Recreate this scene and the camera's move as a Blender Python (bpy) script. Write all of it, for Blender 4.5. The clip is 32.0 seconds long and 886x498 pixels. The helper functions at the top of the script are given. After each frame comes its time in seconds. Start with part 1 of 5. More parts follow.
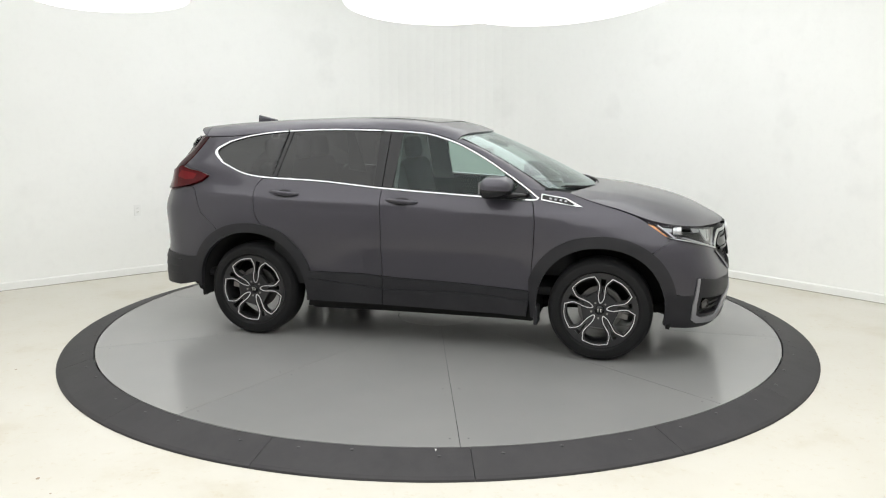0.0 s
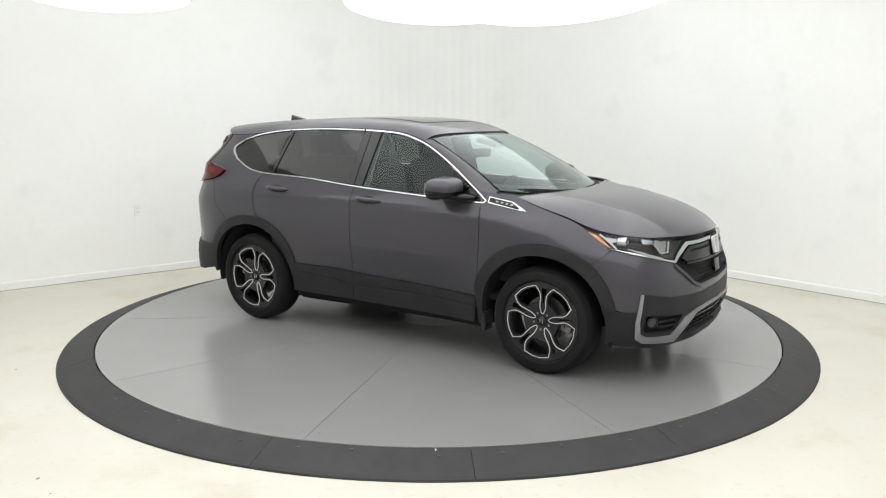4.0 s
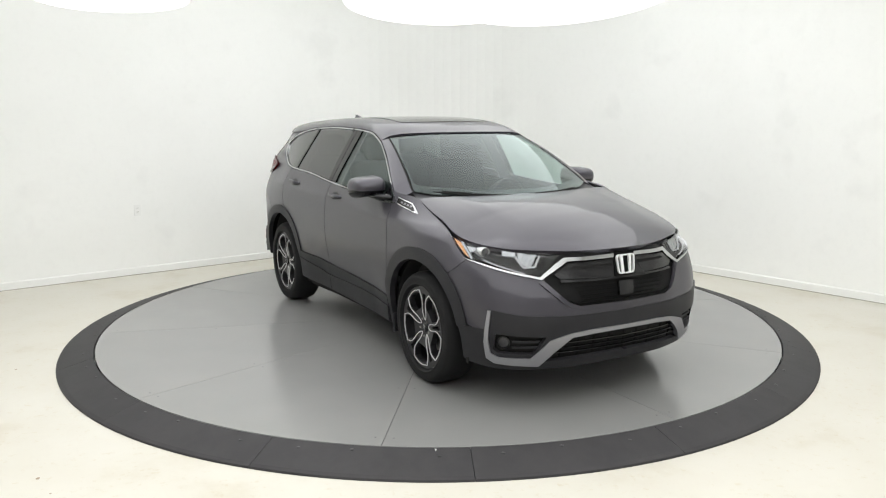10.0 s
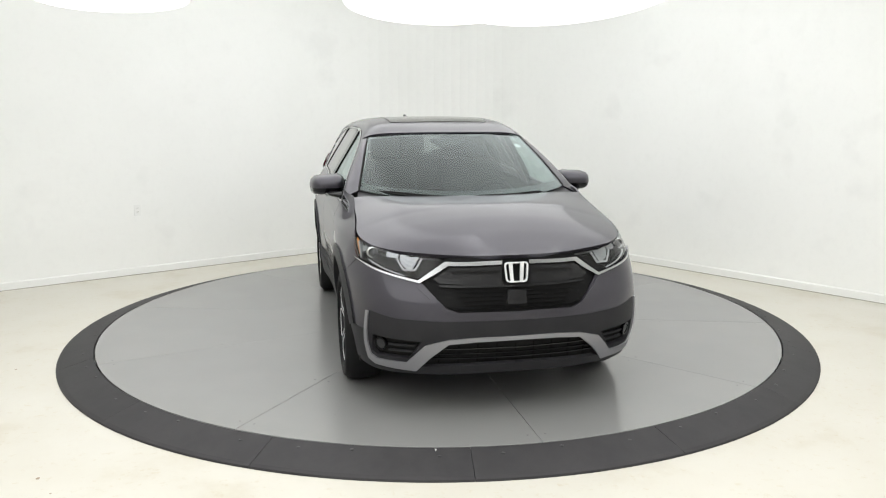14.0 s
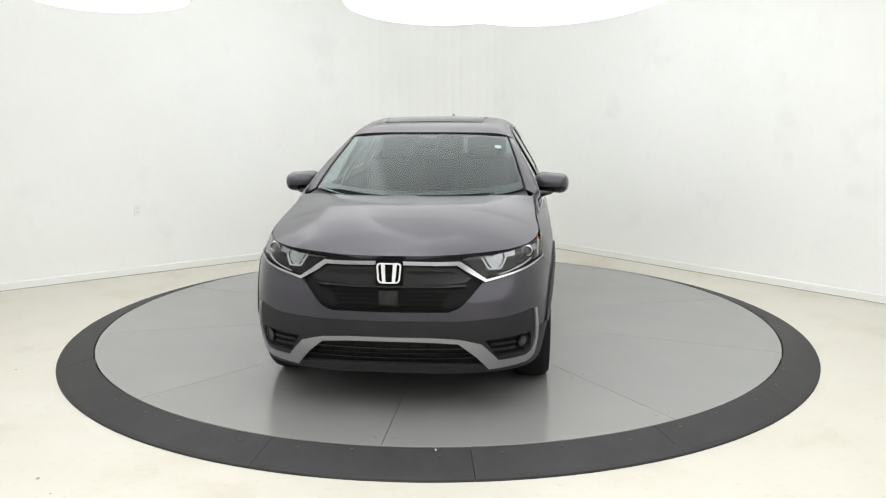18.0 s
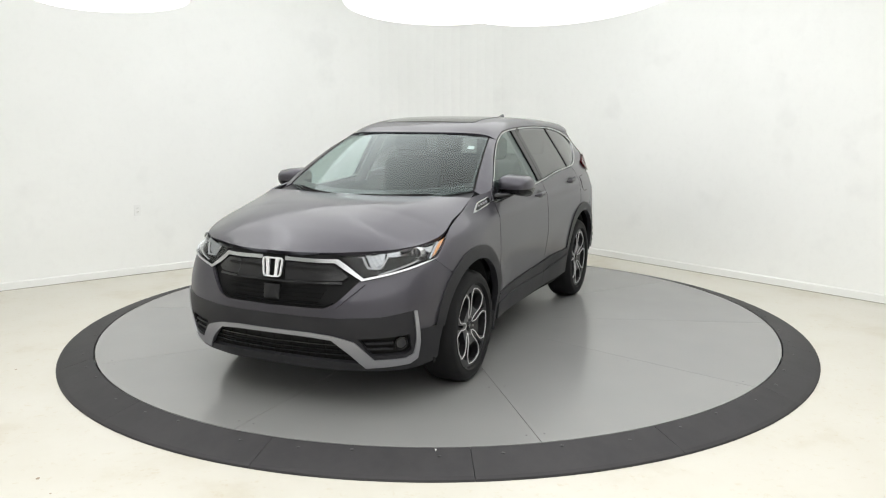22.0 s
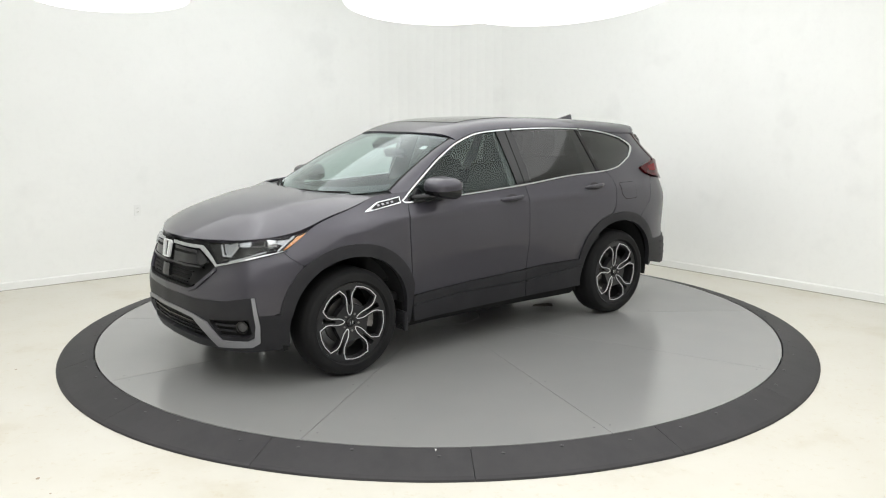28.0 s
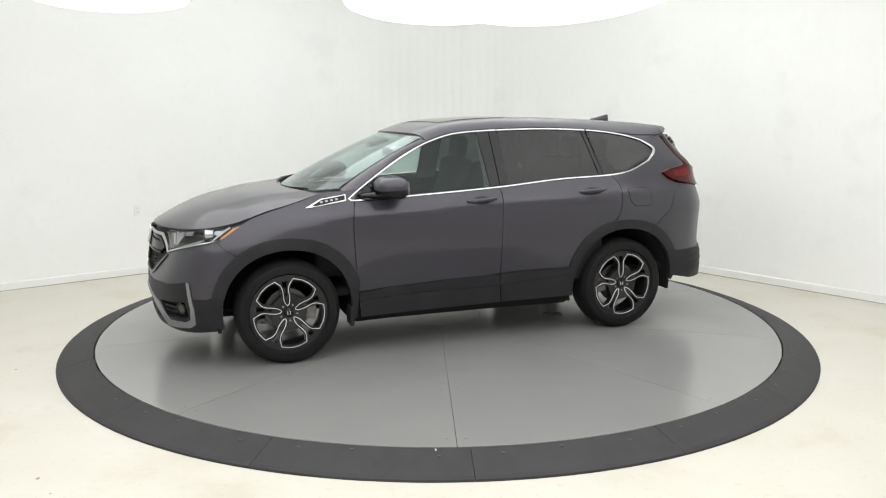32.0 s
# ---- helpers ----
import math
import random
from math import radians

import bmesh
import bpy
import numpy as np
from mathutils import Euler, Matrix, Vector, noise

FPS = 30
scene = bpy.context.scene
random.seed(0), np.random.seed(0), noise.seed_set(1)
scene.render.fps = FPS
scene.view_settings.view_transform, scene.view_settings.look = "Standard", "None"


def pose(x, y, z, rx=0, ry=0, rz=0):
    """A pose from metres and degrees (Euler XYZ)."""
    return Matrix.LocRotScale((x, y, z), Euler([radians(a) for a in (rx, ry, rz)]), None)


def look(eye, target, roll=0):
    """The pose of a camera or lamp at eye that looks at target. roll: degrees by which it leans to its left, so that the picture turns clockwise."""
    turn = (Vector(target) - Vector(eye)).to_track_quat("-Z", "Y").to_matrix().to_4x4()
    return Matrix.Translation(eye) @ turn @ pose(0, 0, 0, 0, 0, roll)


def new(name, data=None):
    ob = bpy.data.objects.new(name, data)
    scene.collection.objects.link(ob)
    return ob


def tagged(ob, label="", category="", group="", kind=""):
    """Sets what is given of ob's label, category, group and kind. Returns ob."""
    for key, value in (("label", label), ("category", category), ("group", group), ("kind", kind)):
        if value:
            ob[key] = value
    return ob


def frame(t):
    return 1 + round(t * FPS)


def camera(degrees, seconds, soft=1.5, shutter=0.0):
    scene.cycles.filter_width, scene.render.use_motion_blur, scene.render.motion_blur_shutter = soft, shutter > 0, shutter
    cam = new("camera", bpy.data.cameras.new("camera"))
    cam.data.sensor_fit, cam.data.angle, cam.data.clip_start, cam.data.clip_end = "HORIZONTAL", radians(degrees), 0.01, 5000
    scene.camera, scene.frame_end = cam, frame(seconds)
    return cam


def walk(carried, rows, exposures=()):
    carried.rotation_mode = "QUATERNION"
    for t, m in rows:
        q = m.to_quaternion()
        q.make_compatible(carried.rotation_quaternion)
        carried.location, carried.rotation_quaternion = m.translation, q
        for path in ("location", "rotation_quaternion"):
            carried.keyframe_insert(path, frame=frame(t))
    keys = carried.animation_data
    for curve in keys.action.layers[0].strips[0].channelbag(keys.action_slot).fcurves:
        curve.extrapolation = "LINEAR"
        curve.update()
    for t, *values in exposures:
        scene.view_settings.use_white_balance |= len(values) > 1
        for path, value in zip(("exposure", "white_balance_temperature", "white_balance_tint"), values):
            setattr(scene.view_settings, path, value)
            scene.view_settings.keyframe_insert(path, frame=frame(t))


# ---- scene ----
# ---- camera and its path ----
cam = camera(58.70, 32.0, soft=1.15)
EYE = (0.0, -6.5699, 1.7232)
AIM = (0.03195, -0.65918, 0.69227)
STILL = look(EYE, AIM, -0.107)
walk(cam, [(0.0, STILL), (32.0, STILL)], exposures=[(0.0, 0.30), (32.0, 0.30)])


def turn_at(t):
    """The turntable's turn, in degrees, at t seconds."""
    return -15.681 - 4.4562 * t - 0.0017 * t * t


# ---- world and lights ----
world = bpy.data.worlds.new("studio_world")
scene.world = world
world.use_nodes = True
world.node_tree.nodes["Background"].inputs["Color"].default_value = (0.9, 0.95, 1.0, 1)
world.node_tree.nodes["Background"].inputs["Strength"].default_value = 0.3

FLOOR_Z = -0.073
CEILING_Z = 4.2
LAMPS = [(0.05, 0.40, 0.84, 1.58, 0, 0.0), (0.97, 0.40, 0.94, 1.98, 0, 0.03), (-2.62, 0.0, 0.60, 0.93, 22, 0.0)]
LAMP_H = 0.40
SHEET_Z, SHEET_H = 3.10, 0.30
LAMP_Z = 2.62
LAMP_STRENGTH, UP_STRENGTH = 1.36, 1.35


# ---- materials ----
def material(name, color, rough=0.5, metal=0.0, coat=0.0, spec=0.5):
    m = bpy.data.materials.new(name)
    m.use_nodes = True
    b = m.node_tree.nodes["Principled BSDF"]
    b.inputs["Base Color"].default_value = (*color, 1)
    b.inputs["Roughness"].default_value = rough
    b.inputs["Metallic"].default_value = metal
    b.inputs["Coat Weight"].default_value = coat
    b.inputs["Coat Roughness"].default_value = 0.03
    b.inputs["Specular IOR Level"].default_value = spec
    return m


def nodes_of(m):
    t = m.node_tree
    return t, t.nodes, t.links, t.nodes["Principled BSDF"]


def noise_node(m, scale, detail=4.0, rough=0.55, coords="Object", stretch=None):
    t, n, l, b = nodes_of(m)
    tc = n.new("ShaderNodeTexCoord")
    tex = n.new("ShaderNodeTexNoise")
    tex.inputs["Scale"].default_value = scale
    tex.inputs["Detail"].default_value = detail
    tex.inputs["Roughness"].default_value = rough
    if stretch:
        mp = n.new("ShaderNodeMapping")
        mp.inputs["Scale"].default_value = stretch
        l.new(tc.outputs[coords], mp.inputs["Vector"])
        l.new(mp.outputs["Vector"], tex.inputs["Vector"])
    else:
        l.new(tc.outputs[coords], tex.inputs["Vector"])
    return tex.outputs["Fac"]


def ramp_node(m, fac, stops):
    t, n, l, b = nodes_of(m)
    r = n.new("ShaderNodeValToRGB")
    el = r.color_ramp.elements
    while len(el) < len(stops):
        el.new(0.5)
    for e, (pos, col) in zip(el, stops):
        e.position = pos
        e.color = (*col, 1) if len(col) == 3 else col
    l.new(fac, r.inputs["Fac"])
    return r.outputs["Color"]


def mix_node(m, fac, a, b_, mode="MIX"):
    t, n, l, b = nodes_of(m)
    x = n.new("ShaderNodeMix")
    x.data_type, x.blend_type = "RGBA", mode
    for sock, v in ((x.inputs["Factor"], fac), (x.inputs["A"], a), (x.inputs["B"], b_)):
        if isinstance(v, (int, float)):
            sock.default_value = v
        elif isinstance(v, tuple):
            sock.default_value = (*v, 1)
        else:
            l.new(v, sock)
    return x.outputs["Result"]


def bump_node(m, height, strength, distance):
    t, n, l, b = nodes_of(m)
    bp = n.new("ShaderNodeBump")
    bp.inputs["Strength"].default_value = strength
    bp.inputs["Distance"].default_value = distance
    l.new(height, bp.inputs["Height"])
    l.new(bp.outputs["Normal"], b.inputs["Normal"])


def join(m, out, socket):
    t, n, l, b = nodes_of(m)
    l.new(out, b.inputs[socket])


def grey(v):
    return (v, v, v)


# body paint: grey metallic with a clear coat and fine flakes
PAINT = material("grey_metallic_paint", (0.04, 0.038, 0.043), 0.42, 0.55, 0.62, 0.25)
PAINT.node_tree.nodes["Principled BSDF"].inputs["Coat Roughness"].default_value = 0.06
_f = noise_node(PAINT, 900.0, 2.0)
join(PAINT, ramp_node(PAINT, _f, [(0.3, (0.045, 0.0425, 0.0525)), (0.7, (0.065, 0.0615, 0.0755))]), "Base Color")
CLAD = material("dark_grey_plastic", (0.022, 0.022, 0.025), 0.5, spec=0.22)
_f = noise_node(CLAD, 600.0, 3.0)
bump_node(CLAD, _f, 0.15, 0.001)
_f2 = noise_node(CLAD, 6.0, 3.0)
join(CLAD, ramp_node(CLAD, _f2, [(0.3, (0.0195, 0.0193, 0.0220)), (0.7, (0.0245, 0.0243, 0.0272))]), "Base Color")
GLOSSBLACK = material("gloss_black_plastic", (0.008, 0.008, 0.009), 0.14, 0.0, 0.0, 0.35)
BLACK = material("matt_black", (0.012, 0.012, 0.012), 0.85, spec=0.15)
RUBBER = material("tyre_rubber", (0.009, 0.009, 0.0095), 0.7, spec=0.22)
_f = noise_node(RUBBER, 90.0, 4.0)
bump_node(RUBBER, _f, 0.2, 0.002)
CHROME = material("chrome", (0.54, 0.55, 0.56), 0.16, 1.0)
SILVER = material("satin_silver_plastic", (0.29, 0.29, 0.31), 0.42, 0.6)
WHEELDARK = material("dark_alloy", (0.030, 0.030, 0.032), 0.35, 0.5)
WHEELCUT = material("machined_alloy", (0.74, 0.74, 0.75), 0.40, 0.45)
STEEL = material("brake_steel", (0.16, 0.157, 0.154), 0.45, 1.0)
CAST = material("cast_iron", (0.26, 0.25, 0.24), 0.6, 0.6)
AMBER = material("amber_lens", (0.72, 0.30, 0.085), 0.15, 0.0, 0.6)
REDLENS = material("red_lens", (0.060, 0.003, 0.005), 0.10, 0.0, 0.0, 0.22)
DARKRED = material("dark_red_lens", (0.026, 0.003, 0.004), 0.10, 0.0, 0.0, 0.2)
REDBRIGHT = material("bright_red_lens", (0.13, 0.005, 0.008), 0.25, 0.0, 0.0, 0.2)
SEAT = material("grey_leather", (0.10, 0.10, 0.098), 0.8, spec=0.1)
_f = noise_node(SEAT, 8.0, 4.0)
join(SEAT, ramp_node(SEAT, _f, [(0.3, grey(0.050)), (0.7, grey(0.066))]), "Base Color")
DASH = material("dark_dash_plastic", (0.020, 0.020, 0.021), 0.7, spec=0.2)
HEADLINER = material("light_headliner", (0.17, 0.17, 0.165), 0.9)


def glass(name, tint, rough=0.06, base=0.05, sheen=(1, 1, 1)):
    m = bpy.data.materials.new(name)
    m.use_nodes = True
    n, l = m.node_tree.nodes, m.node_tree.links
    n.remove(n["Principled BSDF"])
    tr, gl, mx, fr = n.new("ShaderNodeBsdfTransparent"), n.new("ShaderNodeBsdfGlossy"), n.new("ShaderNodeMixShader"), n.new("ShaderNodeLayerWeight")
    power, lift = n.new("ShaderNodeMath"), n.new("ShaderNodeMath")
    tr.inputs["Color"].default_value = (*tint, 1)
    gl.inputs["Color"].default_value = (*sheen, 1)
    gl.inputs["Roughness"].default_value = rough
    fr.inputs["Blend"].default_value = 0.5
    power.operation, lift.operation = "POWER", "MULTIPLY_ADD"
    power.inputs[1].default_value = 4.0
    lift.inputs[1].default_value, lift.inputs[2].default_value = 0.90, base
    l.new(fr.outputs["Facing"], power.inputs[0])
    l.new(power.outputs[0], lift.inputs[0])
    l.new(lift.outputs[0], mx.inputs["Fac"])
    l.new(tr.outputs["BSDF"], mx.inputs[1])
    l.new(gl.outputs["BSDF"], mx.inputs[2])
    l.new(mx.outputs["Shader"], n["Material Output"].inputs["Surface"])
    return m


GLASS = glass("clear_green_glass", (0.60, 0.69, 0.675), base=0.035, sheen=(0.90, 0.98, 0.98))
EMBLEM = material("emblem_chrome", (0.86, 0.87, 0.88), 0.3, 0.4)
SIDEGLASS = glass("side_window_glass", (0.58, 0.68, 0.65), base=0.026, sheen=(0.90, 1.0, 0.99))
PRIVACY = glass("privacy_glass", (0.085, 0.09, 0.088), base=0.04)
SUNGLASS = glass("sunroof_glass", (0.05, 0.05, 0.053), base=0.03)
REARGLASS = glass("rear_privacy_glass", (0.27, 0.275, 0.27), base=0.02)
LENS = glass("clear_lens", (0.93, 0.94, 0.95), 0.03, base=0.025)

# studio surfaces
WALL = material("white_wall_paint", (0.80, 0.81, 0.79), 0.6)
_f = noise_node(WALL, 0.9, 5.0)
_c = ramp_node(WALL, _f, [(0.30, (0.868, 0.875, 0.852)), (0.55, (0.892, 0.899, 0.877)), (0.8, (0.902, 0.907, 0.885))])
_g = noise_node(WALL, 14.0, 5.0, 0.7)
_d = ramp_node(WALL, _g, [(0.35, grey(0.96)), (0.5, grey(1.0))])
_e = ramp_node(WALL, noise_node(WALL, 1.7, 3.0, 0.5), [(0.60, grey(1.0)), (0.72, grey(0.955))])
join(WALL, mix_node(WALL, 1.0, mix_node(WALL, 0.35, _c, _d, "MULTIPLY"), _e, "MULTIPLY"), "Base Color")
bump_node(WALL, _g, 0.06, 0.004)
TRIMW = material("white_trim_paint", (0.85, 0.855, 0.835), 0.5)
STAIN = material("brown_stain", (0.33, 0.26, 0.19), 0.8)
JOINT = material("grimy_joint", (0.36, 0.34, 0.29), 0.8)
# grey of the added unseen walls, set by the car's reflections
ADDED_WALL = material("pale_grey_wall_paint", (0.68, 0.68, 0.68), 0.8)
CEIL = material("white_ceiling_paint", (0.86, 0.865, 0.855), 0.8)
FLOOR = material("cream_floor_paint", (0.80, 0.765, 0.66), 0.42)
_f = noise_node(FLOOR, 1.3, 6.0, 0.62)
_c = ramp_node(FLOOR, _f, [(0.28, (0.528, 0.487, 0.393)), (0.45, (0.597, 0.573, 0.503)), (0.75, (0.626, 0.608, 0.548))])
_g = noise_node(FLOOR, 22.0, 6.0, 0.7)
_d = ramp_node(FLOOR, _g, [(0.30, (0.86, 0.78, 0.62)), (0.42, grey(1.0))])
join(FLOOR, mix_node(FLOOR, 0.5, _c, _d, "MULTIPLY"), "Base Color")
bump_node(FLOOR, _g, 0.05, 0.003)
PLATE = material("grey_painted_steel", (0.21, 0.21, 0.205), 0.2, spec=0.8)
_f = noise_node(PLATE, 1.1, 4.0)
_c = ramp_node(PLATE, _f, [(0.3, (0.228, 0.229, 0.225)), (0.7, (0.246, 0.246, 0.240))])
_g = noise_node(PLATE, 30.0, 5.0, 0.7)
_d = ramp_node(PLATE, _g, [(0.28, grey(0.80)), (0.36, grey(1.0))])
join(PLATE, mix_node(PLATE, 0.6, _c, _d, "MULTIPLY"), "Base Color")
_g = noise_node(PLATE, 3.0, 3.0, 0.5)
join(PLATE, ramp_node(PLATE, _g, [(0.25, grey(0.17)), (0.75, grey(0.22))]), "Roughness")
RAMP = material("black_rubber_ramp", (0.045, 0.045, 0.046), 0.6, spec=0.25)
_f = noise_node(RAMP, 5.0, 6.0, 0.65)
join(RAMP, ramp_node(RAMP, _f, [(0.3, (0.031, 0.030, 0.032)), (0.7, (0.043, 0.041, 0.043))]), "Base Color")
_g = noise_node(RAMP, 260.0, 3.0)
bump_node(RAMP, _g, 0.15, 0.001)


RAMPBOLT = material("worn_bolt", (0.030, 0.030, 0.031), 0.5)
PLATEBOLT = material("grey_screw", (0.11, 0.11, 0.108), 0.7, spec=0.2)


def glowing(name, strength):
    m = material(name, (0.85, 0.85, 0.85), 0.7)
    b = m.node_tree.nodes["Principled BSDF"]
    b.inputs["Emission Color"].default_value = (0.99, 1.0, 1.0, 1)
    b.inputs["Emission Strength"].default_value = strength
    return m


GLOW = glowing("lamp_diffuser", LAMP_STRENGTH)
# unseen upward glow, added to brighten the ceiling and upper walls
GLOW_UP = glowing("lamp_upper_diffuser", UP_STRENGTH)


# ---- building helpers ----
def mesh_of(name, verts, faces, mat, smooth=False):
    me = bpy.data.meshes.new(name)
    me.from_pydata([tuple(v) for v in verts], [], faces)
    me.materials.append(mat)
    if smooth:
        me.shade_smooth()
    me.update()
    return me


def child(name, me, parent, label=""):
    ob = new(name, me)
    ob.parent = parent
    if label:
        tagged(ob, label)
    return ob


def part(name, bm, mat, parent=None, label="", smooth=False):
    me = bpy.data.meshes.new(name)
    bm.normal_update()
    bm.to_mesh(me)
    bm.free()
    me.materials.append(mat)
    if smooth:
        me.shade_smooth()
    return child(name, me, parent, label)


def box(bm, x0, x1, y0, y1, z0, z1, bevel=0.0, m=None):
    r = bmesh.ops.create_cube(bm, size=1.0)
    vs = r["verts"]
    bmesh.ops.scale(bm, vec=(x1 - x0, y1 - y0, z1 - z0), verts=vs)
    bmesh.ops.translate(bm, vec=((x0 + x1) / 2, (y0 + y1) / 2, (z0 + z1) / 2), verts=vs)
    if bevel:
        es = list({e for v in vs for e in v.link_edges})
        r = bmesh.ops.bevel(bm, geom=es, offset=bevel, segments=3, profile=0.5, affect="EDGES")
        vs = list({v for f in r["faces"] for v in f.verts} | {v for v in vs if v.is_valid})
    if m is not None:
        bmesh.ops.transform(bm, matrix=m, verts=vs)
    return vs


def lathe(profile, n=48, a0=0.0, a1=2 * math.pi):
    """Verts and faces of a profile of (radius, height) turned about the local y axis."""
    closed = abs(a1 - a0 - 2 * math.pi) < 1e-6
    k = n if closed else n + 1
    verts, faces = [], []
    for i in range(k):
        a = a0 + (a1 - a0) * i / n
        for r, h in profile:
            verts.append((r * math.cos(a), h, r * math.sin(a)))
    m = len(profile)
    for i in range(n):
        j = (i + 1) % k
        for q in range(m - 1):
            faces.append((i * m + q, j * m + q, j * m + q + 1, i * m + q + 1))
    return verts, faces


def empty(name, label, category, group="", kind=""):
    ob = new(name)
    ob.empty_display_size = 0.2
    return tagged(ob, label, category, group, kind)


# ---- the studio ----
def corner_path():
    """The back walls' base line: two straight walls joined by a wide round corner."""
    left, mid, right = Vector((-4.60, 1.202)), Vector((0.478, 5.054)), Vector((4.75, 0.009))
    dl, dr = (left - mid).normalized(), (right - mid).normalized()
    tangent = 1.9
    a, b = mid + dl * tangent, mid + dr * tangent
    pts = [Vector((-6.2, -0.011)), left, a]
    for i in range(1, 24):
        s = i / 24
        pts.append(a * (1 - s) ** 2 + mid * 2 * s * (1 - s) + b * s * s)
    pts += [b, right, Vector((6.2, -1.703)), Vector((6.2, -9.2)), Vector((-6.2, -9.2))]
    return pts


def studio():
    pts = corner_path()
    n = len(pts)
    norm = []
    for i in range(n):
        d = (pts[(i + 1) % n] - pts[i - 1]).normalized()
        norm.append(Vector((-d.y, d.x)))

    def ring(offset, z):
        return [(p.x + q.x * offset, p.y + q.y * offset, z) for p, q in zip(pts, norm)]

    def band(rows):
        verts = [v for r in rows for v in r]
        faces = []
        for k in range(len(rows) - 1):
            for i in range(n):
                j = (i + 1) % n
                faces.append((k * n + i, k * n + j, (k + 1) * n + j, (k + 1) * n + i))
        return verts, faces

    z0, z1 = FLOOR_Z, CEILING_Z
    v, f = band([ring(0, z0), ring(0, z1), ring(0.15, z1), ring(0.15, z0)])
    wall = new("wall_north", mesh_of("wall_north", v, f, WALL))
    tagged(wall, "white painted studio wall with a wide round corner", "wall", kind="structure")
    v, f = band([ring(-0.002, z0), ring(-0.016, z0), ring(-0.016, z0 + 0.075), ring(-0.010, z0 + 0.085), ring(-0.002, z0 + 0.085)])
    # joint strip; the baseboard's shadow line is put into its grey
    gv, gf = band([ring(-0.004, z0), ring(-0.020, z0), ring(-0.020, z0 + 0.006), ring(-0.004, z0 + 0.006)])
    joint = new("trim", mesh_of("trim", gv, gf, JOINT))
    tagged(joint, "grey joint with painted shadow line between baseboard and floor", "trim", kind="structure")
    base = new("baseboard", mesh_of("baseboard", v, f, TRIMW))
    tagged(base, "low white painted baseboard along the studio wall", "baseboard", kind="structure")
    # the floor, a square sheet with a round opening under the turntable
    verts, faces = [], []
    seg = 96
    for i in range(seg):
        a = 2 * math.pi * i / seg
        c, s = math.cos(a), math.sin(a)
        verts.append((2.5 * c, 2.5 * s, z0))
        k = 14.0 / max(abs(c), abs(s))
        verts.append((k * c, k * s, z0))
    for i in range(seg):
        j = (i + 1) % seg
        faces.append((2 * i, 2 * i + 1, 2 * j + 1, 2 * j))
    floor = new("floor", mesh_of("floor", verts, faces, FLOOR))
    tagged(floor, "cream painted concrete floor with faint stains", "floor", kind="structure")
    for x, y, r, sx in ((-2.0, -2.89, 0.009, 1.3), (-1.86, -3.05, 0.005, 1.0), (2.35, -2.71, 0.006, 1.6), (-3.0, -1.2, 0.006, 1.2), (3.35, -1.6, 0.007, 1.0), (-2.9, 0.9, 0.008, 1.4)):
        spot = child("stain", mesh_of("stain", *disc_stud(r, 0.0008), STAIN), floor, "small brown stain")
        spot.matrix_basis = pose(x, y, z0 + 0.001, 0, 0, 40 * x) @ Matrix.Diagonal((sx, 1, 1, 1))
    # unseen walls round the camera, added to tone light on the car
    bm = bmesh.new()
    box(bm, -6.15, 6.15, -9.19, -9.12, z0, 3.4)
    south = part("wall_south", bm, ADDED_WALL)
    tagged(south, "unseen pale grey wall added behind the camera to tone reflections", "wall", kind="structure")
    for name, x in (("wall_west", -6.15), ("wall_east", 6.12)):
        bm = bmesh.new()
        box(bm, x, x + 0.03, -9.1, -4.2, z0, 3.4)
        tagged(part(name, bm, ADDED_WALL), "unseen pale grey wall added beside the camera to tone reflections", "wall", kind="structure")
    bm = bmesh.new()
    box(bm, -9, 9, -11, 9, CEILING_Z, CEILING_Z + 0.2)
    ceil = part("ceiling", bm, CEIL)
    tagged(ceil, "plain white studio ceiling", "ceiling", kind="structure")


def oval_lamp(x, y, rx, ry, turn, lift):
    lamp = empty("ceiling_lamp", "large oval white diffuser lamp hanging over the turntable", "lamp", "oval lamps over the turntable")
    lamp.location = (x, y, LAMP_Z + lift)
    oval = Matrix.Rotation(radians(turn), 3, "Z") @ Matrix.Diagonal((rx, ry, 1))

    def ring(name, profile, mat, smooth=False):
        v, f = lathe(profile, 64)
        child(name, mesh_of(name, [oval @ Vector((a, c, b)) for a, b, c in v], f, mat, smooth), lamp)

    ring("diffuser", [(0.0, 0.0), (0.6, -0.012), (0.97, 0.0)], GLOW, True)
    # drum sides, top and rim: added glow for even walls and reflections
    ring("drum_side", [(0.985, 0.008), (0.985, LAMP_H)], GLOW, True)
    ring("drum_top", [(0.985, LAMP_H), (0.0, LAMP_H + 0.01)], GLOW_UP)
    ring("frame", [(0.97, -0.002), (1.0, -0.004), (1.0, 0.012), (0.985, 0.010)], GLOW)
    for k in range(3):
        a = k * 2.094 + 0.4
        p = oval @ Vector((0.8 * math.cos(a), 0.8 * math.sin(a), 0))
        bm = bmesh.new()
        bmesh.ops.create_cone(bm, cap_ends=True, segments=8, radius1=0.004, radius2=0.004, depth=SHEET_Z - LAMP_Z - lift - LAMP_H - 0.01)
        bmesh.ops.translate(bm, vec=(p.x, p.y, (SHEET_Z - LAMP_Z - lift + LAMP_H + 0.01) / 2), verts=bm.verts)
        part("cable", bm, TRIMW, lamp)


